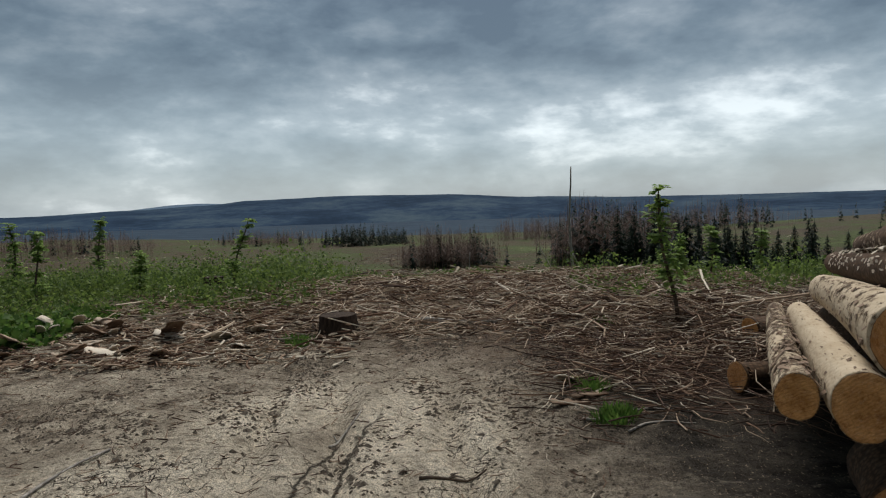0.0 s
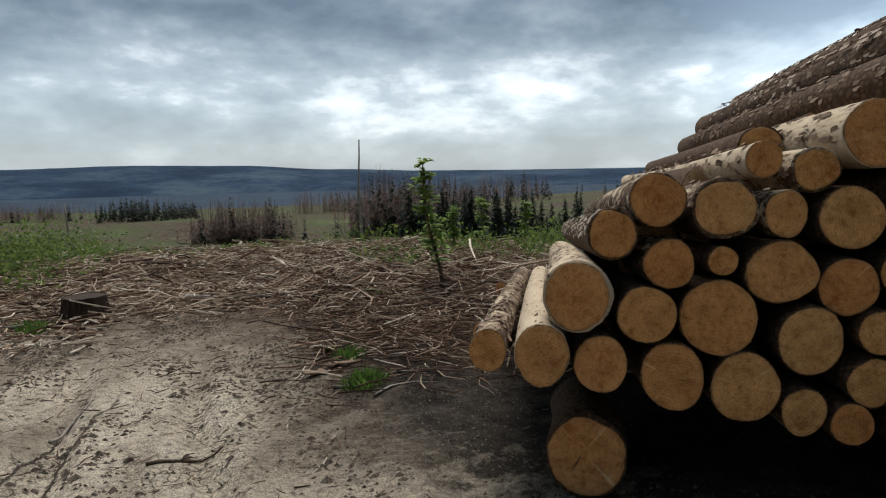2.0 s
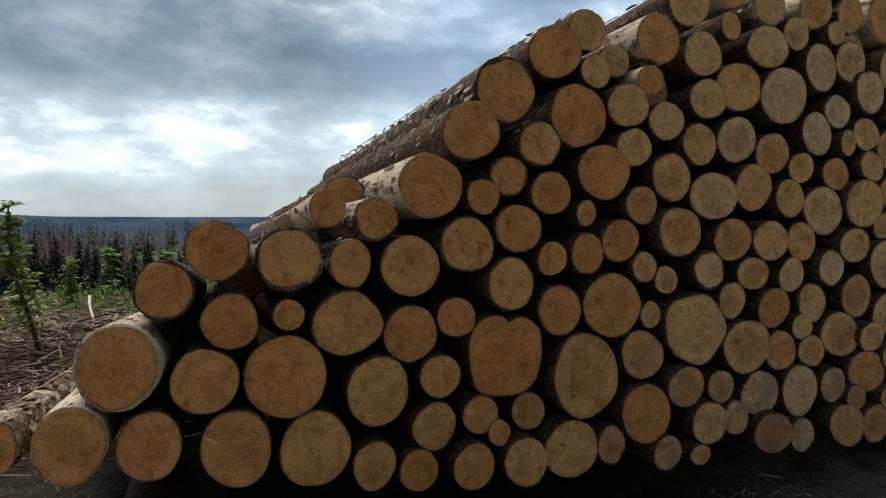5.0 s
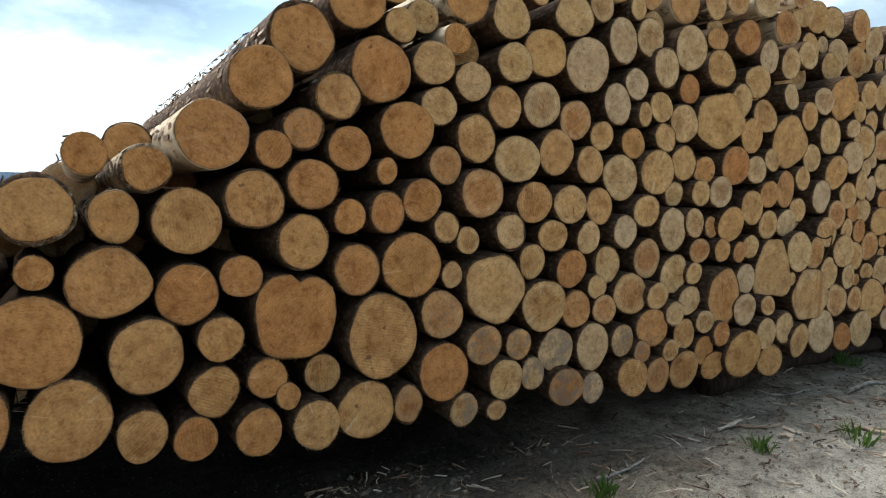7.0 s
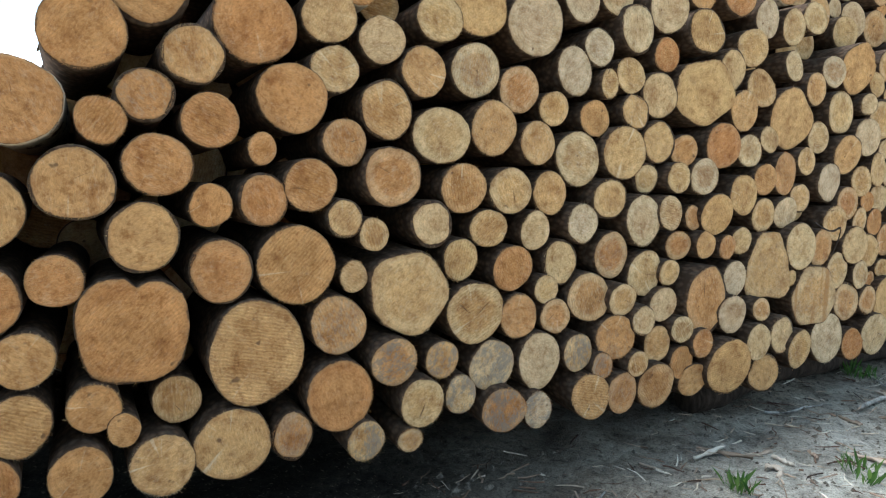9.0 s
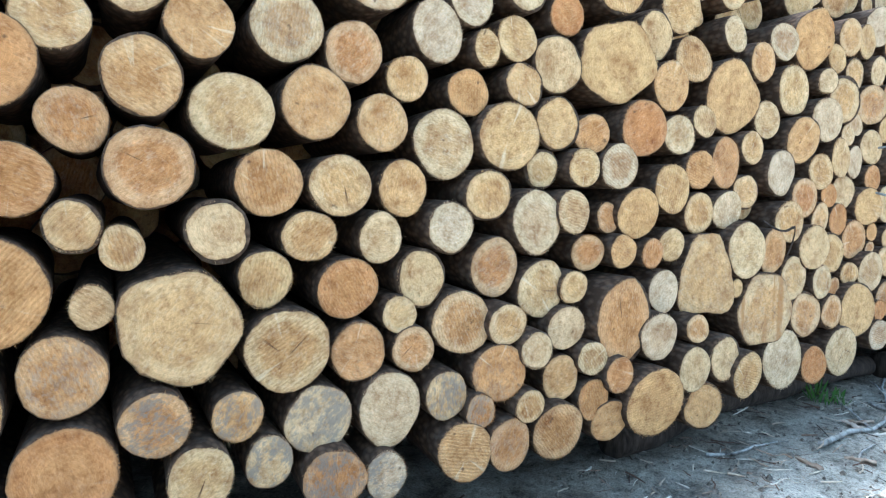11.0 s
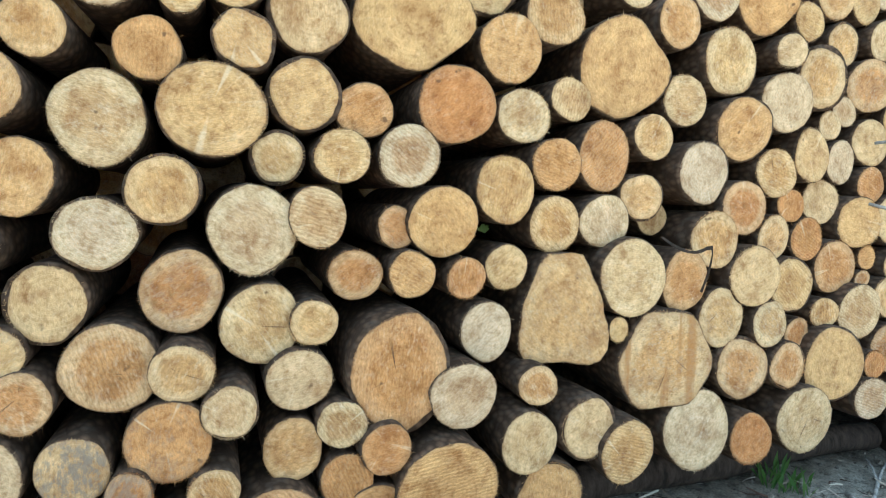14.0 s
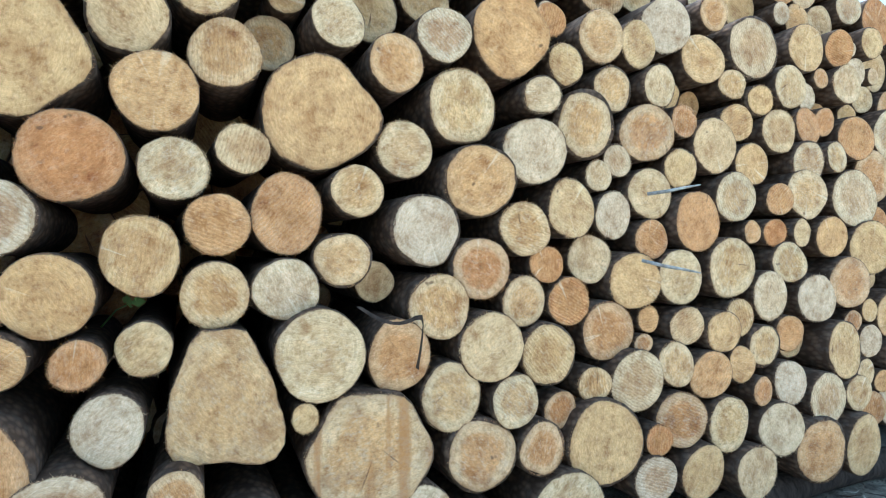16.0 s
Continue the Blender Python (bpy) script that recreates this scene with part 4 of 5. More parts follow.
def loose_bark(body, ru, rz, seed, n=170):
    """Curled flakes standing off the upper side of a log."""
    r = rng(seed)
    h, at = Heap(), []
    for _ in range(n):
        t, y = r.uniform(0.2, 3.3), r.uniform(0.04, 4.2) ** 1.0
        c = Vector((ru * math.cos(t), y, rz * math.sin(t)))
        out = Vector((math.cos(t), 0, math.sin(t)))
        tang = Vector((-math.sin(t), 0, math.cos(t))) * r.choice((-1, 1))
        L, W = r.uniform(0.02, 0.12), r.uniform(0.006, 0.022)
        ax = Vector((0, 1, 0)) * L
        lift = r.uniform(0.05, 0.75) * r.random()
        a, e = c + out * 0.001, c + tang * W + out * W * lift
        f = c + tang * W * 1.5 + out * W * lift * 1.5
        th = -out * 0.003
        P = [a - ax / 2, a + ax / 2, e + ax * r.uniform(0.2, 0.6), e - ax * r.uniform(0.2, 0.6), f + ax * 0.15, f - ax * 0.2]
        h.put(P + [p + th for p in P], [(0, 1, 2, 3), (3, 2, 4, 5), (6, 9, 8, 7), (9, 11, 10, 8), (5, 4, 10, 11), (1, 0, 6, 7)])
    ob = tagged(mesh_ob("loose_bark", h.V, h.F, SLAB, body), "ragged flakes of loose brown bark", kind="stuff")


def top_of_stack(u):
    if u < 5.2:
        return 1.0 + (u - 1.7) * 0.545
    return 2.95 if u < 8 else 3.15


placed = []
for row in ROW_LISTS:
    for u, z, ru, rz, w in row:
        low = z < 0.25 and u < 2.2
        bare = u < 2.0 or (z > top_of_stack(u) - 0.28 and u < 8.2)
        ragged = 2.1 < u < 2.2 or (bare and 3.4 < u < 4.3)
        bare = bare and not ragged
        body = log(u, z, ru, rz, w, bare=bare, length=0.9 if low else 4.8, label="spruce log lying on the ground under the end of the stack" if low else "")
        if bare or ragged:
            loose_bark(body, ru, rz, int(u * 100), 300 if ragged or u < 1.7 else 150)
        placed.append((u, z, max(ru, rz)))
for shape, u, z, ru, rz, w in SHAPED:
    log(u, z, ru, rz, w, shape, label={"pear": "pear-shaped butt log with an orange sawn end in the stack", "notch": "large notched butt log with a brown sawn end in the stack",
        "wavy": "large lobed butt log with a spotted sawn end in the stack", "hexagon": "large angular butt log with brown streaks in the stack",
        "barked": "thick log with reddish bark round an orange sawn end", "oval": "large uneven butt log with a smooth sawn end in the stack"}[shape])
    placed.append((u, z, max(ru, rz)))


def fill_gaps():
    """Smaller logs in the pockets, further ones where the stack runs on, the hidden lowest course, and fillers added to
    block sky and light.
    """
    r = rng(99)
    rest = Joined()
    pts = np.array([(a, b) for a in np.arange(2.4, 13.2, 0.03) for b in np.arange(0.3, 3.2, 0.03)])
    keep = np.array([b < top_of_stack(a) - 0.05 and b > (0.62 if a < 4.5 else 0.45) for a, b in pts])
    pts = pts[keep]
    clear = np.full(len(pts), 9.0)
    for u, z, rad in placed:
        clear = np.minimum(clear, np.hypot(pts[:, 0] - u, pts[:, 1] - z) - rad)
    lim = pts[:, 1] - 0.17
    for _ in range(900):
        free = np.minimum(clear, np.maximum(lim, 0))
        far = pts[:, 0] > 10.6
        want = r.choice((0.16, 0.14, 0.12, 0.11, 0.10, 0.085, 0.07))
        ok = far & (free > want)
        if ok.any():
            i = np.flatnonzero(ok)[np.argmin(pts[ok, 1] + 0.12 * pts[ok, 0])]
            rad = want
        else:
            near = np.where(far, -1, free)
            i = int(np.argmax(near)) if near.max() > 0.075 else int(np.argmax(np.where(far, free, -1)))
            rad = min(0.15, free[i] * 0.97)
            if free[i] < 0.055:
                break
        u, z = pts[i]
        w = -0.148 * z + 0.12 + r.uniform(-0.10, 0.04) - (0.06 if u < 10.6 else 0)
        log(round(float(u), 3), round(float(z), 3), rad, rad * r.uniform(0.95, 1.05), w - 0.02, into=rest)
        clear = np.minimum(clear, np.hypot(pts[:, 0] - u, pts[:, 1] - z) - rad)
    # filler logs added well back between the others to plug sky holes
    for _ in range(420):
        i = int(np.argmax(np.where(pts[:, 0] < 12, clear, -1)))
        if clear[i] < 0.026:
            break
        u, z = float(pts[i][0]), float(pts[i][1])
        rad = float(clear[i]) + 0.09
        log(u, z, rad, rad, -0.75 - r.uniform(0, 0.3), into=rest, length=3.6)
        clear = np.minimum(clear, np.hypot(pts[:, 0] - u, pts[:, 1] - z) - rad)
    # filler logs added through the front ones, closing the view and darkening the gaps
    for j in range(13):
        z = 0.30 + 0.225 * j
        for i in range(42):
            u = 2.3 + 0.26 * i + (0.13 if j % 2 else 0)
            if z > 0.5 - 0.3 * smooth_step(3, 5, u) and z < top_of_stack(u) - 0.36:
                log(u, z, 0.15, 0.15, -1.3 - r.uniform(0, 0.3), into=rest, length=2.6)
    u = 2.5
    while u < 13:
        rad = r.uniform(0.10, 0.13)
        log(u, rad, rad, rad, -2.2 - r.uniform(0, 0.3), into=rest)
        u += 2 * rad + r.uniform(0.05, 0.5)
    ob = tagged(mesh_ob("stacked_logs", rest.sides.V, rest.sides.F, BARK, smooth=True), "spruce logs deeper in and further along the stack, with fillers added to close its gaps", "logs", kind="stuff")
    mark(ob, rest.loc, rest.tone)
    face = tagged(mesh_ob("cut_faces", rest.ends.V, rest.ends.F, CUT, ob, smooth=True), kind="stuff")
    mark(face, rest.eloc, rest.etone, rest.rim)


fill_gaps()
# ---- clearing: brash, branches, stump ----


def twig(r, x, y, z, length, rad, flat=0.25, yaw=None):
    a = r.uniform(0, 6.28) if yaw is None else yaw
    d = Vector((math.cos(a), math.sin(a), r.gauss(0, flat))).normalized()
    side = Vector((-d.y, d.x, r.uniform(-0.3, 0.3)))
    b = r.gauss(0, 0.09) * length
    p = Vector((x, y, z))
    pts = [p - d * length / 2, p - d * length * 0.15 + side * b, p + d * length * 0.2 + side * b * r.uniform(-0.6, 1.4), p + d * length / 2]
    return tube(pts, [rad, rad * 0.9, rad * 0.75, rad * 0.4], 5)


def brash(name, n, area, lengths, rads, pile, label, seed, density=None, mat=STICK):
    r = rng(seed)
    h = Heap()
    made = 0
    while made < n:
        x, y = r.uniform(area[0], area[1]), r.uniform(area[2], area[3])
        if density and r.random() > density(x, y):
            continue
        g = land(x, y)
        rad = r.uniform(*rads)
        z = g + rad + r.random() ** 2 * pile
        h.put(*twig(r, x, y, z, r.uniform(*lengths), rad, 0.16))
        made += 1
    tagged(mesh_ob(name, h.V, h.F, mat), label, "brash", kind="stuff")


def brash_field(x, y):
    v = smooth_step(6.7, 8.4, y + 0.25 * x) * smooth_step(15.5, 13.0, y) * smooth_step(-6.0, -3.0, x + (y - 8) * 0.1) * smooth_step(7.5, 4.0, x)
    return v * (0.45 + 0.55 * smooth_step(-0.2, 0.3, noise.noise((x * 0.5, y * 0.5, 3))))


def near_field(x, y):
    if (Vector((x, y, 0)) - ORIGIN).dot(AWAY) > 0.15 and x > 1.0:
        return 0.0
    return 0.35 + 0.65 * smooth_step(-0.1, 0.3, noise.noise((x * 0.8, y * 0.8, 8)))


brash("felled_brash", 15000, (-7, 7.5, 5.0, 15.5), (0.07, 0.45), (0.003, 0.011), 0.16, "thick litter of broken brown branches and pale splintered sticks", 11, brash_field)
brash("brash_poles", 130, (-5, 5, 7.5, 14.5), (0.5, 1.3), (0.010, 0.024), 0.22, "stripped pale branches lying across the litter", 12, brash_field)
brash("pale_slivers", 2600, (-3.5, 5, 7.6, 13.5), (0.10, 0.55), (0.004, 0.010), 0.24, "bleached splinters and stripped twigs lying on top of the litter", 19, brash_field, SLIVER)
brash("bark_litter", 2600, (-6.5, -1.0, 6.6, 9.2), (0.04, 0.30), (0.004, 0.014), 0.07, "broken bark strips and wood chips on the track edge", 16, near_field)
brash("twig_litter", 3000, (-6, 4, 1.8, 8), (0.03, 0.16), (0.0015, 0.005), 0.015, "loose twigs and chips trodden into the mud", 13, near_field, TWIG)
brash("stackside_litter", 6000, (2.0, 12, -5.5, 2.2), (0.02, 0.16), (0.0015, 0.006), 0.02, "loose twigs and bark chips along the foot of the stack", 14, near_field)



def stack_brash(x, y):
    """Thick by the slope edge, thin on the track and clear of the offcuts."""
    return smooth_step(4.2, 6.6, y + 0.2 * x) * smooth_step(0.5, 1.3, x - (y - 5.5) * 0.1) * smooth_step(0.15, 0.6, math.hypot(x - 2.55, y - 5.35))


brash("brash_by_stack", 5000, (0.6, 4.4, 4.0, 9.5), (0.10, 0.65), (0.002, 0.007), 0.16, "brown twiggy brash beside the end of the log stack", 15, stack_brash, TWIG)
brash("pale_sticks", 160, (0.7, 4.0, 4.2, 8.5), (0.15, 0.6), (0.005, 0.010), 0.14, "bleached sticks lying on the brown brash", 17, stack_brash)


def felled_slope(x, y):
    d = math.hypot(x, y)
    return smooth_step(15, 22, d) * smooth_step(150, 60, d) * smooth_step(0.75, 0.6, abs(math.atan2(x, y))) * (0.15 + 0.85 * smooth_step(-0.1, 0.35, noise.noise((x * 0.09, y * 0.05, 5))))


brash("felling_debris", 4500, (-70, 70, 14, 130), (0.25, 1.3), (0.015, 0.05), 0.15, "scattered bleached branches and tops left on the felled slope", 18, felled_slope)


def chunks(n, area, sizes, seed, density):
    """Clods and bark chips lying loose."""
    r = rng(seed)
    h = Heap()
    made = 0
    while made < n:
        x, y = r.uniform(area[0], area[1]), r.uniform(area[2], area[3])
        if r.random() > density(x, y):
            continue
        s = r.uniform(*sizes) * (0.6 + 0.8 * r.random() ** 3)
        a = r.uniform(0, 6.28)
        z = land(x, y)
        pts = []
        for k in range(5):
            t = a + k * 1.257
            pts.append((x + s * math.cos(t) * r.uniform(0.6, 1.1), y + s * 0.7 * math.sin(t) * r.uniform(0.6, 1.1), z - 0.004))
        top = (x + s * 0.1, y, z + s * r.uniform(0.25, 0.6))
        h.put(pts + [top], [(0, 1, 5), (1, 2, 5), (2, 3, 5), (3, 4, 5), (4, 0, 5)])
        made += 1
    return h


def clod_field(x, y):
    """Wheel-churned streaks, clear of the dried puddle."""
    if (Vector((x, y, 0)) - ORIGIN).dot(AWAY) > 0.3 and x > 1.2:
        return 0.0
    v = smooth_step(0.0, 0.22, noise.noise((x * 1.7 + 0.3 * y, y * 0.9, 21))) * 0.95 + 0.06 + 0.3 * smooth_step(0.5, 1.2, x)
    return v * (1 - 0.85 * math.exp(-((x + 1.75) / 0.9) ** 2 - ((y - 3.75) / 0.6) ** 2))


h = chunks(9500, (-6, 4.0, 2.5, 8.0), (0.006, 0.040), 31, clod_field)
tagged(mesh_ob("mud_clods", h.V, h.F, CLOD), "lumps of dried grey-brown mud thrown up by wheels", "mud", kind="stuff")
h = chunks(8000, (3, 11, -4.5, 2.0), (0.006, 0.036), 32, near_field)
tagged(mesh_ob("mud_crumbs", h.V, h.F, CLOD), "crumbs of grey mud beside the log stack", "mud", kind="stuff")


def branch(x, y, length, rad, yaw, label, name="branch", mat=GREY, forks=2, seed=1, lift=0.0):
    """A fallen branch with side shoots, lying on the ground."""
    r = rng(seed)
    d, s = Vector((math.cos(radians(yaw)), math.sin(radians(yaw)), 0)), Vector((-math.sin(radians(yaw)), math.cos(radians(yaw)), 0))
    pts, rr = [], []
    for i in range(8):
        t = i / 7
        p = d * length * (t - 0.5) + s * length * 0.06 * math.sin(t * 5 + seed)
        g = land(x + p.x, y + p.y)
        pts.append(Vector((p.x, p.y, g + rad * (1.0 - 0.5 * t) + lift * t)))
        rr.append(rad * (1 - 0.62 * t))
    h = Heap()
    h.put(*tube(pts, rr, 8))
    for k in range(forks):
        i = r.randint(2, 5)
        a = r.choice((-1, 1)) * r.uniform(0.4, 0.9)
        e = (d * math.cos(a) + s * math.sin(a)) * length * r.uniform(0.15, 0.35)
        h.put(*tube([pts[i], pts[i] + e * 0.5 + Vector((0, 0, 0.02)), pts[i] + e + Vector((0, 0, 0.01))], [rr[i] * 0.7, rr[i] * 0.5, rr[i] * 0.25], 6))
    ob = mesh_ob(name, h.V, h.F, mat, smooth=True)
    ob.location = (x, y, 0)
    tagged(ob, label, "branch")


def slab(x, y, length, width, yaw, label, seed, tilt=0.12):
    """A curled piece of bark or a split slab."""
    r = rng(seed)
    V, F, nu, nv = [], [], 9, 6
    for side in (0, 1):
        for i in range(nu):
            for j in range(nv):
                a, b = i / (nu - 1) - 0.5, j / (nv - 1) - 0.5
                wx = width * (1 - 0.5 * abs(a) ** 2 + 0.15 * math.sin(i * 2.1 + seed))
                V.append((a * length, b * wx, width * 0.22 * (0.25 - b * b) * 2 + 0.05 * width * a * b + 0.02 * noise.noise((i * 0.6, j * 0.6, seed)) - side * 0.012))
    o = nu * nv
    for i in range(nu - 1):
        for j in range(nv - 1):
            a = i * nv + j
            F.append((a, a + nv, a + nv + 1, a + 1))
            F.append((o + a, o + a + 1, o + a + nv + 1, o + a + nv))
    for i in range(nu - 1):
        for j in (0, nv - 1):
            a = i * nv + j
            F.append((a, o + a, o + a + nv, a + nv) if j == 0 else (a, a + nv, o + a + nv, o + a))
    for j in range(nv - 1):
        for i in (0, nu - 1):
            a = i * nv + j
            F.append((a, a + 1, o + a + 1, o + a))
    ob = mesh_ob("bark_slab", V, F, SLAB, smooth=True)
    ob.matrix_world = pose(x, y, land(x, y) + 0.012 + abs(math.sin(tilt)) * length * 0.3, r.uniform(-10, 10), math.degrees(tilt), yaw)
    tagged(ob, label, "bark")


def stump(x, y, rad, high, label):
    V, F, n = [], [], 22
    z0 = land(x, y) - 0.03
    for k, (hh, s) in enumerate(((0, 1.35), (0.25, 1.08), (0.6, 1.0), (0.95, 0.97))):
        for i in range(n):
            t = 6.283 * i / n
            q = rad * s * (1 + 0.08 * math.cos(5 * t) * (1.3 - hh) + 0.05 * noise.noise((i, k, 5)))
            V.append((q * math.cos(t), q * math.sin(t), hh * high + 0.02 * noise.noise((i * 0.7, 2, 2))))
    for k in range(3):
        for i in range(n):
            F.append((k * n + i, k * n + (i + 1) % n, (k + 1) * n + (i + 1) % n, (k + 1) * n + i))
    ob = mesh_ob("tree_stump", V, F, STUMPM, smooth=True)
    top = [(v[0] * 0.99, v[1] * 0.99, v[2] - 0.006) for v in V[3 * n:]]
    cap = mesh_ob("stump_top", top + [(0, 0, high * 0.95)], [(i, (i + 1) % n, n) for i in range(n)], STUMPM, ob)
    ob.location = (x, y, z0)
    tagged(ob, label, "stump")


stump(-1.36, 8.2, 0.24, 0.30, "dark weathered tree stump among the brash")
stump(-4.6, 13.0, 0.2, 0.35, "small grey tree stump in the undergrowth")
branch(0.25, 8.4, 1.1, 0.055, 5, "thick pale barked branch lying on the brash", seed=2, forks=1)
branch(-2.55, 3.5, 1.6, 0.018, 62, "long bleached stick lying on the mud", seed=3, forks=0)
branch(0.02, 3.78, 0.42, 0.012, 12, "dark forked stick on the cracked mud", mat=STEM, seed=4)
branch(1.35, 4.75, 0.75, 0.013, 8, "pale thin stick beside a grass tuft", seed=5, forks=0)
branch(1.5, 4.5, 0.55, 0.011, 20, "pale thin stick lying on dark soil", seed=6, forks=0)
branch(-0.75, 4.7, 0.5, 0.012, 75, "grey twig lying in a wheel rut", seed=7)
slab(1.05, 5.5, 0.5, 0.14, 62, "curved piece of brown bark propped on brash", 3, 0.35)
slab(1.12, 5.15, 0.4, 0.10, 35, "pale split slab of wood on the ground", 4)
slab(0.95, 5.0, 0.34, 0.09, 20, "pale split slab of wood on the ground", 5)
r = rng(5)
for i in range(46):
    x = -4.2 + r.uniform(-1.4, 1.9)
    slab(x, 8.0 + r.uniform(-1.0, 1.0) - 0.25 * (x + 4.2), r.uniform(0.2, 0.6), r.uniform(0.08, 0.24), r.uniform(0, 180), "grey-brown slab of stripped bark in a heap", 20 + i, r.uniform(0.1, 0.6))
for i in range(26):
    slab(r.uniform(-2.6, 3.2), r.uniform(8.2, 11.8), r.uniform(0.2, 0.5), r.uniform(0.06, 0.13), r.uniform(0, 180), "split pale wood piece lying among the brash", 60 + i, r.uniform(0.0, 0.3))
# along the foot of the stack
for i in range(90):
    x = r.uniform(5.5, 10.8)
    y = ORIGIN.y + (x * math.tan(FACE)) - r.uniform(0.35, 2.2)
    slab(x, y, r.uniform(0.08, 0.30), r.uniform(0.012, 0.04), r.uniform(0, 180), "strip of grey bark on the mud beside the stack", 90 + i, 0.08)
branch(7.91, -0.5, 1.77, 0.016, -12.0, "thick bleached branch lying on the mud by the stack", seed=9, forks=2)
branch(6.81, 0.05, 0.57, 0.011, -41.0, "split pale stick lying at the foot of the stack", seed=10, forks=0)
branch(7.83, -0.61, 0.48, 0.012, -153.0, "split pale stick crossing a branch on the mud", seed=12, forks=0)
branch(7.14, -0.49, 0.36, 0.008, -7.0, "thin bleached twig on the mud by the stack", seed=13, forks=0)
branch(4.69, 0.73, 0.53, 0.011, -14.0, "forked grey branch lying on the mud by the stack", seed=8, forks=2)

# short cut-offs beside the end of the stack
log(0, 0, 0.13, 0.13, 0, length=0.55, label="short dark-barked log offcut lying beside the stack", turn=-52, base=Vector((2.42, 5.35, land(2.42, 5.35) + 0.12)))
log(0, 0, 0.14, 0.13, 0, length=0.6, label="short split log offcut lying beside the stack", turn=-40, base=Vector((3.4, 7.2, land(3.4, 7.2) + 0.13)))



def bearer(u0, u1, w, rad, seed):
    """A long log laid along the stack to carry it."""
    r = rng(seed)
    pts = [ORIGIN + U * (u0 + (u1 - u0) * q / 9) - AWAY * (w + 0.03 * math.sin(q * 1.3 + seed)) for q in range(10)]
    pts = [p + Vector((0, 0, land(p.x, p.y) + rad - 0.01)) for p in pts]
    ob = mesh_ob("bearer_log", *tube(pts, [rad * (1 - 0.03 * q) for q in range(10)], 18), STUMPM, smooth=True)
    tagged(ob, "long dark-barked log laid along the ground under the stack", "log")


bearer(6.85, 9.6, -0.17, 0.10, 1)
bearer(9.7, 14.0, -0.13, 0.10, 2)
bearer(2.4, 6.5, -3.4, 0.15, 3)
bearer(6.7, 12.8, -3.4, 0.15, 4)

# ---- plants ----


def grass_tuft(x, y, size, n, seed):
    r = rng(seed)
    h = Heap()
    for _ in range(n):
        a, q = r.uniform(0, 6.28), r.random() ** 0.5 * size
        px, py = x + q * math.cos(a), y + q * math.sin(a)
        d = Vector((r.gauss(0, 0.35), r.gauss(0, 0.35), 1))
        h.leaf((px, py, land(px, py) - 0.01), d, (math.cos(a), math.sin(a), 0.1), r.uniform(0.05, 0.16), 0.07)
    tagged(mesh_ob("grass_tuft", h.V, h.F, GRASS), "small fresh green grass tuft on bare mud", "grass", "grass tufts")


for i, (x, y, s, n) in enumerate(((1.22, 4.65, 0.16, 330), (1.2, 5.35, 0.15, 220), (-1.75, 7.6, 0.2, 260), (2.0, 8.2, 0.25, 260), (7.9, -0.25, 0.12, 50), (5.9, -0.35, 0.12, 40), (4.3, 0.75, 0.07, 40), (5.3, 0.15, 0.07, 40))):
    grass_tuft(x, y, s, n, 200 + i)


def undergrowth(name, n, area, high, mat, label, seed, size=(0.03, 0.09), density=None):
    """Low leafy growth: stems of small leaves in uneven clumps."""
    r = rng(seed)
    h = Heap()
    made = 0
    while made < n:
        x, y = r.uniform(area[0], area[1]), r.uniform(area[2], area[3])
        if density and r.random() > density(x, y):
            continue
        made += 1
        top = high * (0.3 + 0.7 * r.random() ** 1.5) * (0.45 + 1.3 * max(0, noise.noise((x * 0.55, y * 0.55, seed)) + 0.35))
        lean = Vector((r.gauss(0, 0.3), r.gauss(0, 0.3), 1)).normalized()
        p = Vector((x, y, land(x, y)))
        h.leaf(p, lean, (1, 0.3, 0), top, 0.012)
        for k in range(10):
            q = p + lean * top * (0.12 + 0.9 * r.random()) + Vector((r.gauss(0, 0.05), r.gauss(0, 0.05), 0))
            d = Vector((r.gauss(0, 1), r.gauss(0, 1), r.gauss(0.1, 0.7)))
            h.leaf(q, d, (r.gauss(0, 1), r.gauss(0, 1), r.gauss(0.4, 0.8)), r.uniform(*size), 0.34)
    tagged(mesh_ob(name, h.V, h.F, mat), label, "undergrowth", kind="stuff")


def left_bank(x, y):
    return smooth_step(-1.0, -3.4, x + (y - 9) * 0.12) * smooth_step(8.8, 10.6, y - 0.10 * (x + 3)) * (0.25 + 0.75 * smooth_step(-0.25, 0.2, noise.noise((x * 0.45, y * 0.45, 7))))


def right_bank(x, y):
    return smooth_step(1.5, 3.2, x) * smooth_step(9.0, 11, y) * (0.2 + 0.8 * smooth_step(-0.2, 0.25, noise.noise((x * 0.5, y * 0.5, 17))))


undergrowth("undergrowth", 11500, (-17, 0.5, 8.5, 21), 0.85, LEAF, "dense green bramble and sapling undergrowth at the clearing edge", 41, (0.025, 0.085), density=left_bank)
undergrowth("undergrowth", 650, (2.2, 9, 9.0, 15), 0.6, LEAF, "light green weeds and seedlings on the slope edge", 42, density=right_bank)
undergrowth("grass_patch", 900, (-8.5, -5.0, 8.0, 10.2), 0.25, GRASS, "patch of lush green grass at the track edge", 43, (0.06, 0.16))
undergrowth("slope_growth", 900, (-4, 5, 14, 24), 0.22, LEAF, "sparse green growth on the slope below the brash", 44)


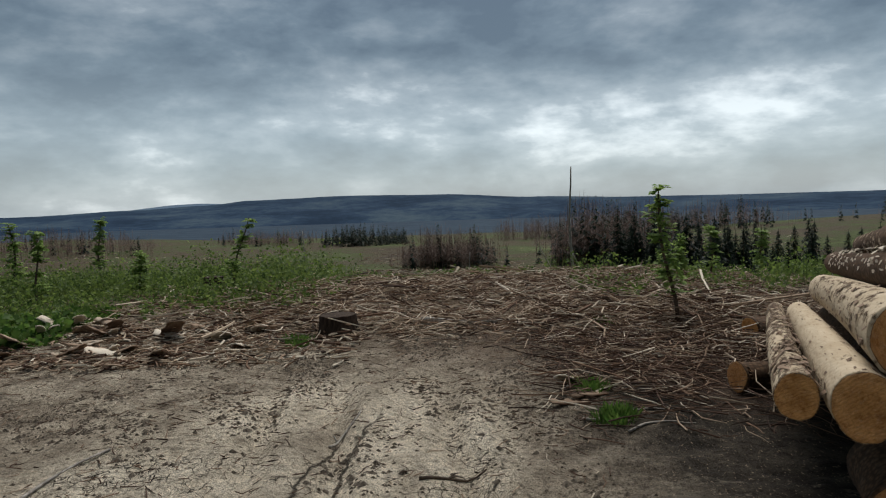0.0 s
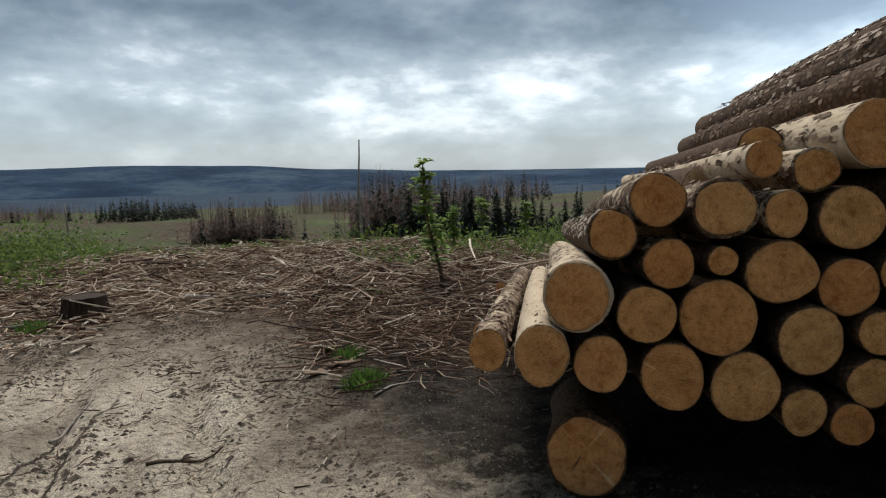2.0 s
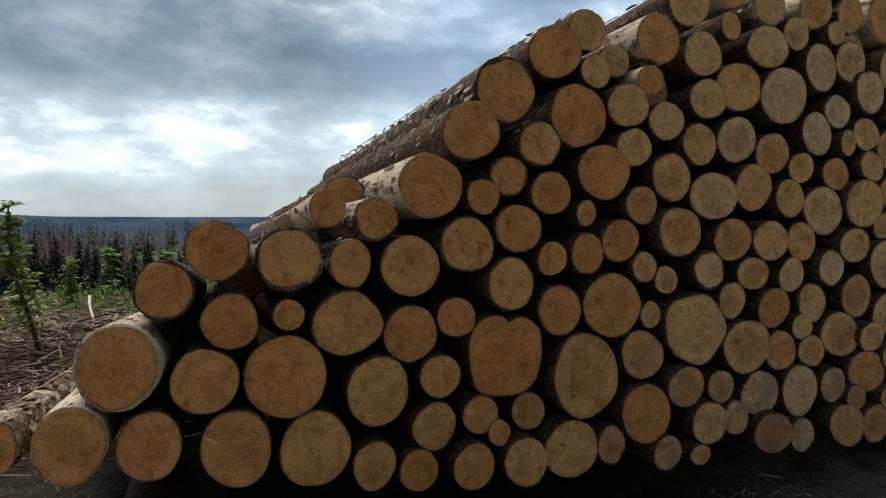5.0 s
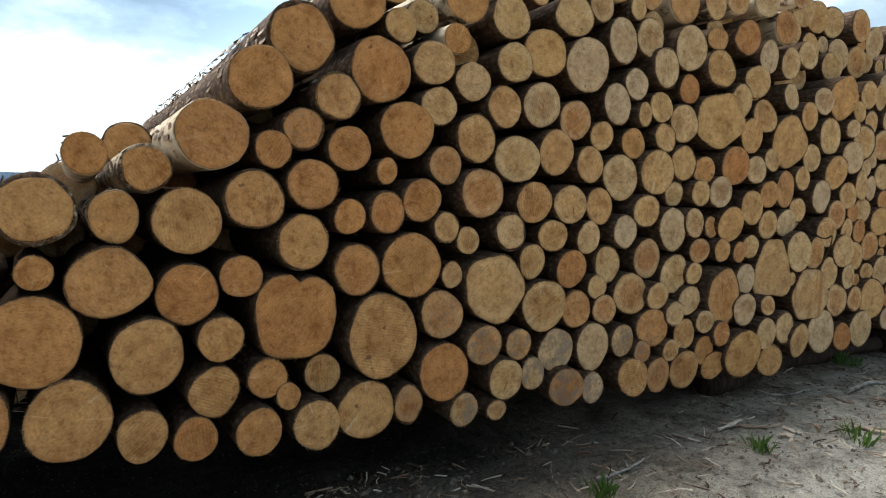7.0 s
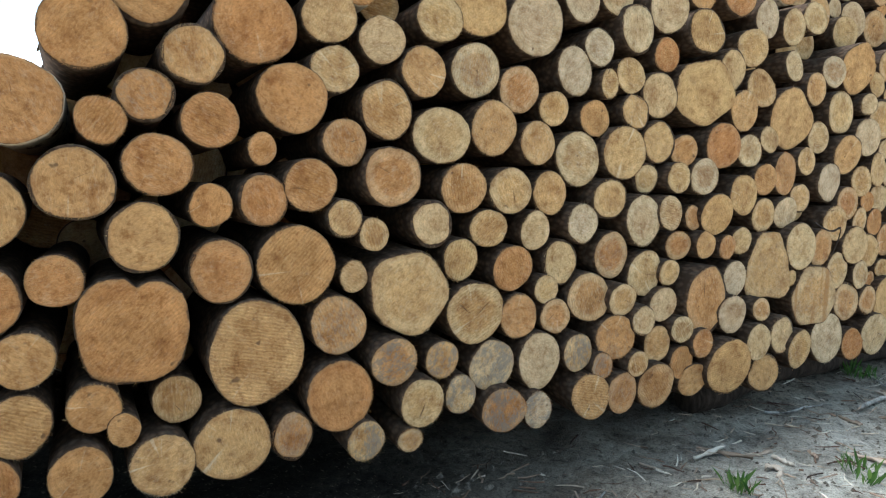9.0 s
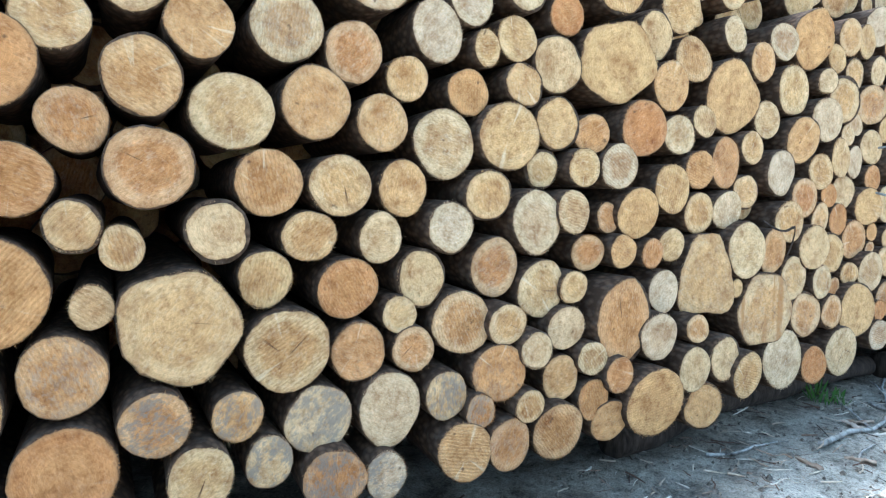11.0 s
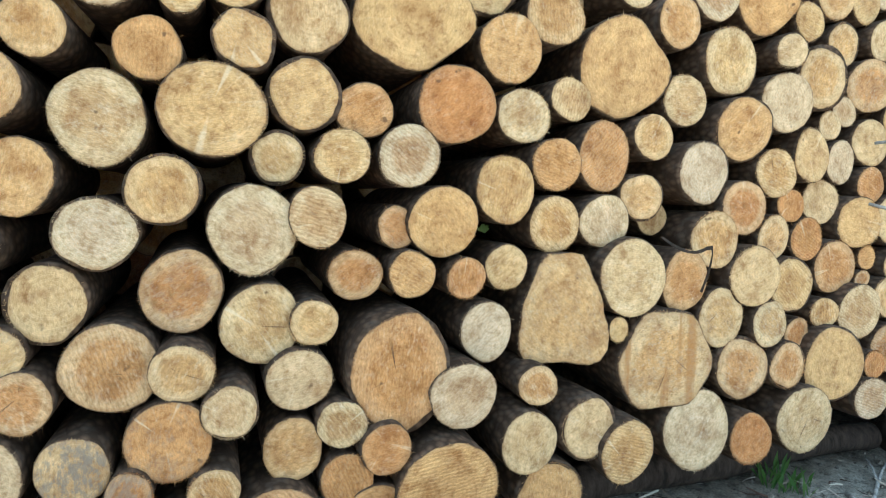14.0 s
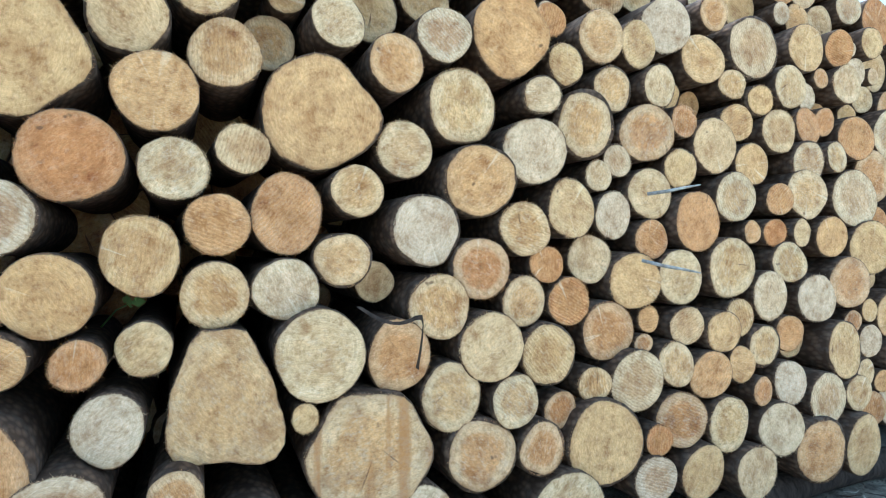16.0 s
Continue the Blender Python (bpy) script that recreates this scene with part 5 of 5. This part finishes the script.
def sapling(x, y, high, seed, label, lean=0.0, mat=ROWAN, name="rowan_sapling"):
    """A young broadleaf tree: thin stem, rising twigs, feathery leaf sprays."""
    r = rng(seed)
    root = tagged(new(name), label, "tree")
    g = land(x, y)
    root.location = (x, y, g)
    pts = [Vector((lean * t * high + 0.05 * math.sin(t * 6 + seed) * high * 0.5, 0.03 * math.cos(t * 5 + seed), high * t)) for t in [i / 9 for i in range(10)]]
    h = Heap()
    h.put(*tube(pts, [0.016 * high * (1 - 0.85 * i / 9) ** 0.8 + 0.002 for i in range(10)], 7))
    lv = Heap()
    for i in range(int(20 * max(1, high))):
        t = 0.22 + 0.78 * r.random()
        k = min(8, int(t * 9))
        p = pts[k].lerp(pts[k + 1], t * 9 - k)
        a = r.uniform(0, 6.28)
        L = high * r.uniform(0.05, 0.13) * (1.15 - t * 0.75)
        d = Vector((math.cos(a), math.sin(a), r.uniform(0.1, 0.9))).normalized()
        q = p + d * L
        h.put(*tube([p, p + d * L * 0.6 + Vector((0, 0, 0.01)), q], [0.005, 0.004, 0.0015], 4))
        for m in range(3):
            c = p + d * L * (0.4 + 0.6 * m / 2)
            ax = Vector((r.gauss(0, 1), r.gauss(0, 1), r.gauss(0.1, 0.4))).normalized()
            for s in range(5):
                b = c + ax * 0.024 * s
                sd = ax.cross(Vector((0, 0, 1)))
                for sg in (-1, 1):
                    lv.leaf(b, ax * 0.5 + sd * sg + Vector((0, 0, -0.15)), (r.gauss(0, 0.3), r.gauss(0, 0.3), 1), r.uniform(0.05, 0.10), 0.32)
    mesh_ob("trunk", h.V, h.F, STEM, root, smooth=True)
    mesh_ob("crown", lv.V, lv.F, mat, root)


sapling(2.86, 8.0, 1.72, 1, "slender rowan sapling with fresh feathery leaves", -0.13)
sapling(-4.1, 12.5, 1.45, 2, "leaning broadleaf sapling with light green leaves", 0.25)
sapling(-7.2, 11.5, 1.35, 3, "young green sapling in the undergrowth")
sapling(-8.6, 13.0, 1.6, 4, "young green sapling in the undergrowth")
sapling(-9.4, 12.0, 1.5, 5, "tall green sapling in the undergrowth")
sapling(-7.9, 15.0, 1.7, 8, "tall thin green sapling in the undergrowth")
sapling(-5.6, 12.0, 0.9, 9, "small green sapling in the undergrowth")
sapling(5.2, 12.6, 1.0, 6, "small light green sapling above the slope")
sapling(4.3, 11.8, 0.8, 7, "small light green sapling above the slope")
sapling(6.6, 13.5, 1.1, 10, "small light green sapling above the slope")


def snag(x, y, high, rad, label, lean=0.0, seed=1):
    """A dead bare trunk."""
    pts = [Vector((lean * t * high + 0.01 * high * math.sin(t * 7 + seed), 0, high * t)) for t in [i / 7 for i in range(8)]]
    h = Heap()
    h.put(*tube(pts, [rad * (1 - 0.6 * i / 7) for i in range(8)], 7))
    r = rng(seed)
    for _ in range(9):
        t = r.random()
        p = pts[int(t * 7)]
        a = r.uniform(0, 6.28)
        h.put(*tube([p, p + Vector((math.cos(a), math.sin(a), -0.2)) * 0.09], [0.006, 0.002], 4))
    ob = mesh_ob("dead_trunk", h.V, h.F, GREY, smooth=True)
    ob.location = (x, y, land(x, y) - 0.05)
    tagged(ob, label, "tree")


snag(4.45, 22.6, 3.95, 0.055, "tall thin bare dead trunk standing at the slope edge")
snag(-7.4, 34.5, 4.0, 0.07, "thin bleached dead trunk on the slope", seed=3)
snag(1.2, 36.0, 2.6, 0.05, "leaning bleached dead trunk on the slope", 0.12, 4)
snag(8.2, 45.0, 3.0, 0.07, "leaning bleached dead trunk on the slope", -0.5, 5)
snag(10.5, 48.0, 3.2, 0.07, "leaning bleached dead trunk on the slope", -0.4, 6)


def spruce(x, y, high, seed):
    r = rng(seed)
    root = tagged(new("spruce_tree"), "dark green spruce standing on the slope", "tree", "spruces on the slope")
    root.location = (x, y, land(x, y) - 0.1)
    V, F = tube([(0, 0, 0), (0, 0, high * 0.5), (0, 0, high)], [high * 0.014, high * 0.009, 0.01], 6)
    mesh_ob("trunk", V, F, STEM, root)
    h = Heap()
    tiers = 22
    for i in range(tiers):
        t = 0.10 + 0.9 * i / tiers
        reach = high * 0.20 * (1 - t) ** 0.85 + 0.05
        for k in range(13):
            a = r.uniform(0, 6.28)
            q = reach * r.uniform(0.55, 1.1)
            d = Vector((math.cos(a), math.sin(a), r.uniform(-0.55, -0.1)))
            p = Vector((0, 0, high * t + r.uniform(-0.1, 0.1)))
            for m in range(4):
                c = p + d * q * (0.2 + 0.27 * m)
                h.leaf(c, d + Vector((r.gauss(0, 0.6), r.gauss(0, 0.6), r.gauss(-0.1, 0.3))), (0, 0, 1), q * r.uniform(0.35, 0.6) + 0.06, 0.28)
    h.put(*tube([(0, 0, high * 0.9), (0, 0, high * 1.04)], [0.03, 0.005], 4))
    mesh_ob("crown", h.V, h.F, NEEDLE, root)
    return root


r = rng(77)
kinds = [spruce(13.5 + 1.7 * i, 41 + i, 4.6, 300 + i) for i in range(3)]
for i in range(62):
    a = radians(r.uniform(15.0, 25)) if i < 38 else radians(r.uniform(23, 37))
    d = r.uniform(34, 46) if i < 38 else r.uniform(44, 58)
    x, y = d * math.sin(a), d * math.cos(a)
    s = r.uniform(0.66, 1.0)
    copy_thing(kinds[i % 3], pose(x, y, land(x, y) - 0.1, 0, 0, r.uniform(0, 360)) @ Matrix.Diagonal((s, s, s, 1)))


def dead_stand(a0, a1, d0, d1, n, high, seed, label, green=0.0, mat=None):
    """A far stand of bare, dying spruces: trunks with thin drooping side twigs."""
    r = rng(seed)
    h, g = Heap(), Heap()
    for _ in range(n):
        q = r.random() if r.random() < 0.6 else min(1.12, max(-0.12, r.gauss(0.5, 0.28)))
        a, d = radians(a0 + (a1 - a0) * q), r.uniform(d0, d1)
        x, y = d * math.sin(a), d * math.cos(a)
        if noise.noise((x * 0.16, y * 0.06, seed)) < -0.42:
            continue
        z = land(x, y) - 0.3
        edge = 0.62 + 0.38 * smooth_step(-0.12, 0.25, q) * smooth_step(1.12, 0.75, q)
        H = high * edge * (0.55 + 0.62 * r.random() ** 0.8) * (1 + 0.35 * noise.noise((x * 0.10, y * 0.10, seed)))
        h.put(*tube([(x, y, z), (x + r.gauss(0, 0.1), y, z + H * 0.5), (x + r.gauss(0, 0.2), y, z + H)], [0.010 * H * 0.5, 0.007 * H * 0.5, 0.010], 4, False))
        alive = r.random() < green
        for k in range(34):
            t = r.uniform(0.30, 1.0) if not alive else r.uniform(0.15, 1.0)
            b = r.uniform(0, 6.28)
            L = H * (0.17 if not alive else 0.2) * (1.1 - t) + 0.12
            (g if alive else h).leaf((x, y, z + H * t), (math.cos(b), math.sin(b), -0.45), (0, 0, 1), L, 0.05 if not alive else 0.3)
    tagged(mesh_ob("dead_woodland", h.V, h.F, DEAD), label, "woodland", kind="stuff")
    if g.V:
        tagged(mesh_ob("spruce_woodland", g.V, g.F, NEEDLE), "surviving dark green spruces among the dead stand", "woodland", kind="stuff")


dead_stand(-3.6, 4.6, 84, 96, 520, 5.2, 51, "stand of bare grey-brown dead spruces on the meadow", 0.06)
dead_stand(9.5, 20.5, 80, 120, 1150, 7.4, 52, "large stand of bare brown dead spruces behind the slope", 0.10)
dead_stand(4.5, 10.5, 150, 165, 300, 4.8, 53, "far line of brown dead spruces on the crest", 0.03)
dead_stand(-10.5, -3.0, 150, 170, 170, 4.4, 54, "far clump of dark spruces on the crest", 0.9)
dead_stand(-19, -10, 160, 180, 400, 3.6, 55, "far belt of brown dead spruces on the crest", 0.05)
dead_stand(-36, -24, 120, 150, 420, 4.2, 56, "far belt of grey dead spruces beyond the undergrowth", 0.05)
dead_stand(18, 27, 160, 190, 260, 6.6, 57, "far belt of brown dead spruces behind the meadow", 0.12)
dead_stand(27, 62, 150, 185, 120, 4.5, 58, "far scattered trees along the meadow crest", 0.5)

# ---- small things caught in the stack ----


def caught_stick(u, z, length, rad, yaw, tilt, label, seed):
    r = rng(seed)
    p = ORIGIN + U * u - AWAY * (-0.148 * z + 0.30)
    d = Vector((math.cos(radians(yaw)), math.sin(radians(yaw)), math.tan(radians(tilt)))).normalized()
    pts = [d * length * q + Vector((0, 0, 0.02 * length * math.sin(q * 4))) for q in (-0.6, -0.2, 0.1, 0.4)]
    ob = mesh_ob("stick", *tube(pts, [rad, rad, rad * 0.8, rad * 0.4], 6), GREY, smooth=True)
    ob.location = p + Vector((0, 0, z))
    tagged(ob, label, "stick")




def bark_strip(u, z, seed):
    """A twisted strip of dark bark hanging over log ends."""
    r = rng(seed)
    V, F, n = [], [], 16
    for i in range(n):
        t = i / (n - 1)
        c = U * (0.22 * min(t, 0.55) / 0.55) - AWAY * (0.06 * math.sin(t * 3.0)) + Vector((0, 0, -0.10 * math.sin(min(t, 0.55) * 5.0) * 0.6 - max(0, t - 0.5) * 0.42))
        a = t * 2.6
        wide = (U * math.cos(a) + Vector((0, 0, 1)) * math.sin(a)) * (0.007 + 0.004 * r.random()) * (1.1 - 0.5 * t)
        thick = AWAY * 0.005
        V += [c - wide, c + wide, c + wide + thick, c - wide + thick]
    for i in range(n - 1):
        for q in range(4):
            F.append((i * 4 + q, i * 4 + (q + 1) % 4, i * 4 + 4 + (q + 1) % 4, i * 4 + 4 + q))
    F += [(3, 2, 1, 0), tuple(range(4 * n - 4, 4 * n))]
    ob = tagged(mesh_ob("bark_strip", V, F, STUMPM), "twisted strip of dark bark hanging over split log ends", "bark")
    ob.location = ORIGIN + U * u - AWAY * (-0.148 * z + 0.24) + Vector((0, 0, z))


bark_strip(7.80, 1.22, 4)
caught_stick(9.35, 1.69, 0.24, 0.008, -55, 8, "pale splintered stick caught between log ends", 1)
caught_stick(9.28, 1.33, 0.26, 0.008, -60, -14, "pale splintered stick caught between log ends", 2)
h = Heap()
r = rng(8)
for i in range(7):
    h.leaf((0.01 * i, 0, 0), (r.gauss(0, 1), -0.6, r.gauss(0.2, 0.8)), (0.2, -1, 0.4), r.uniform(0.03, 0.06), 0.4)
h.put(*tube([(0.02, 0.25, -0.12), (0.02, 0.1, -0.03), (0.02, 0, 0)], [0.004, 0.003, 0.002], 5))
ob = tagged(mesh_ob("leaf_sprig", h.V, h.F, ROWAN), "bright green leaf sprig showing between dark logs", "leaf")
ob.location = ORIGIN + U * 7.08 + AWAY * 0.20 + Vector((0, 0, 1.24))
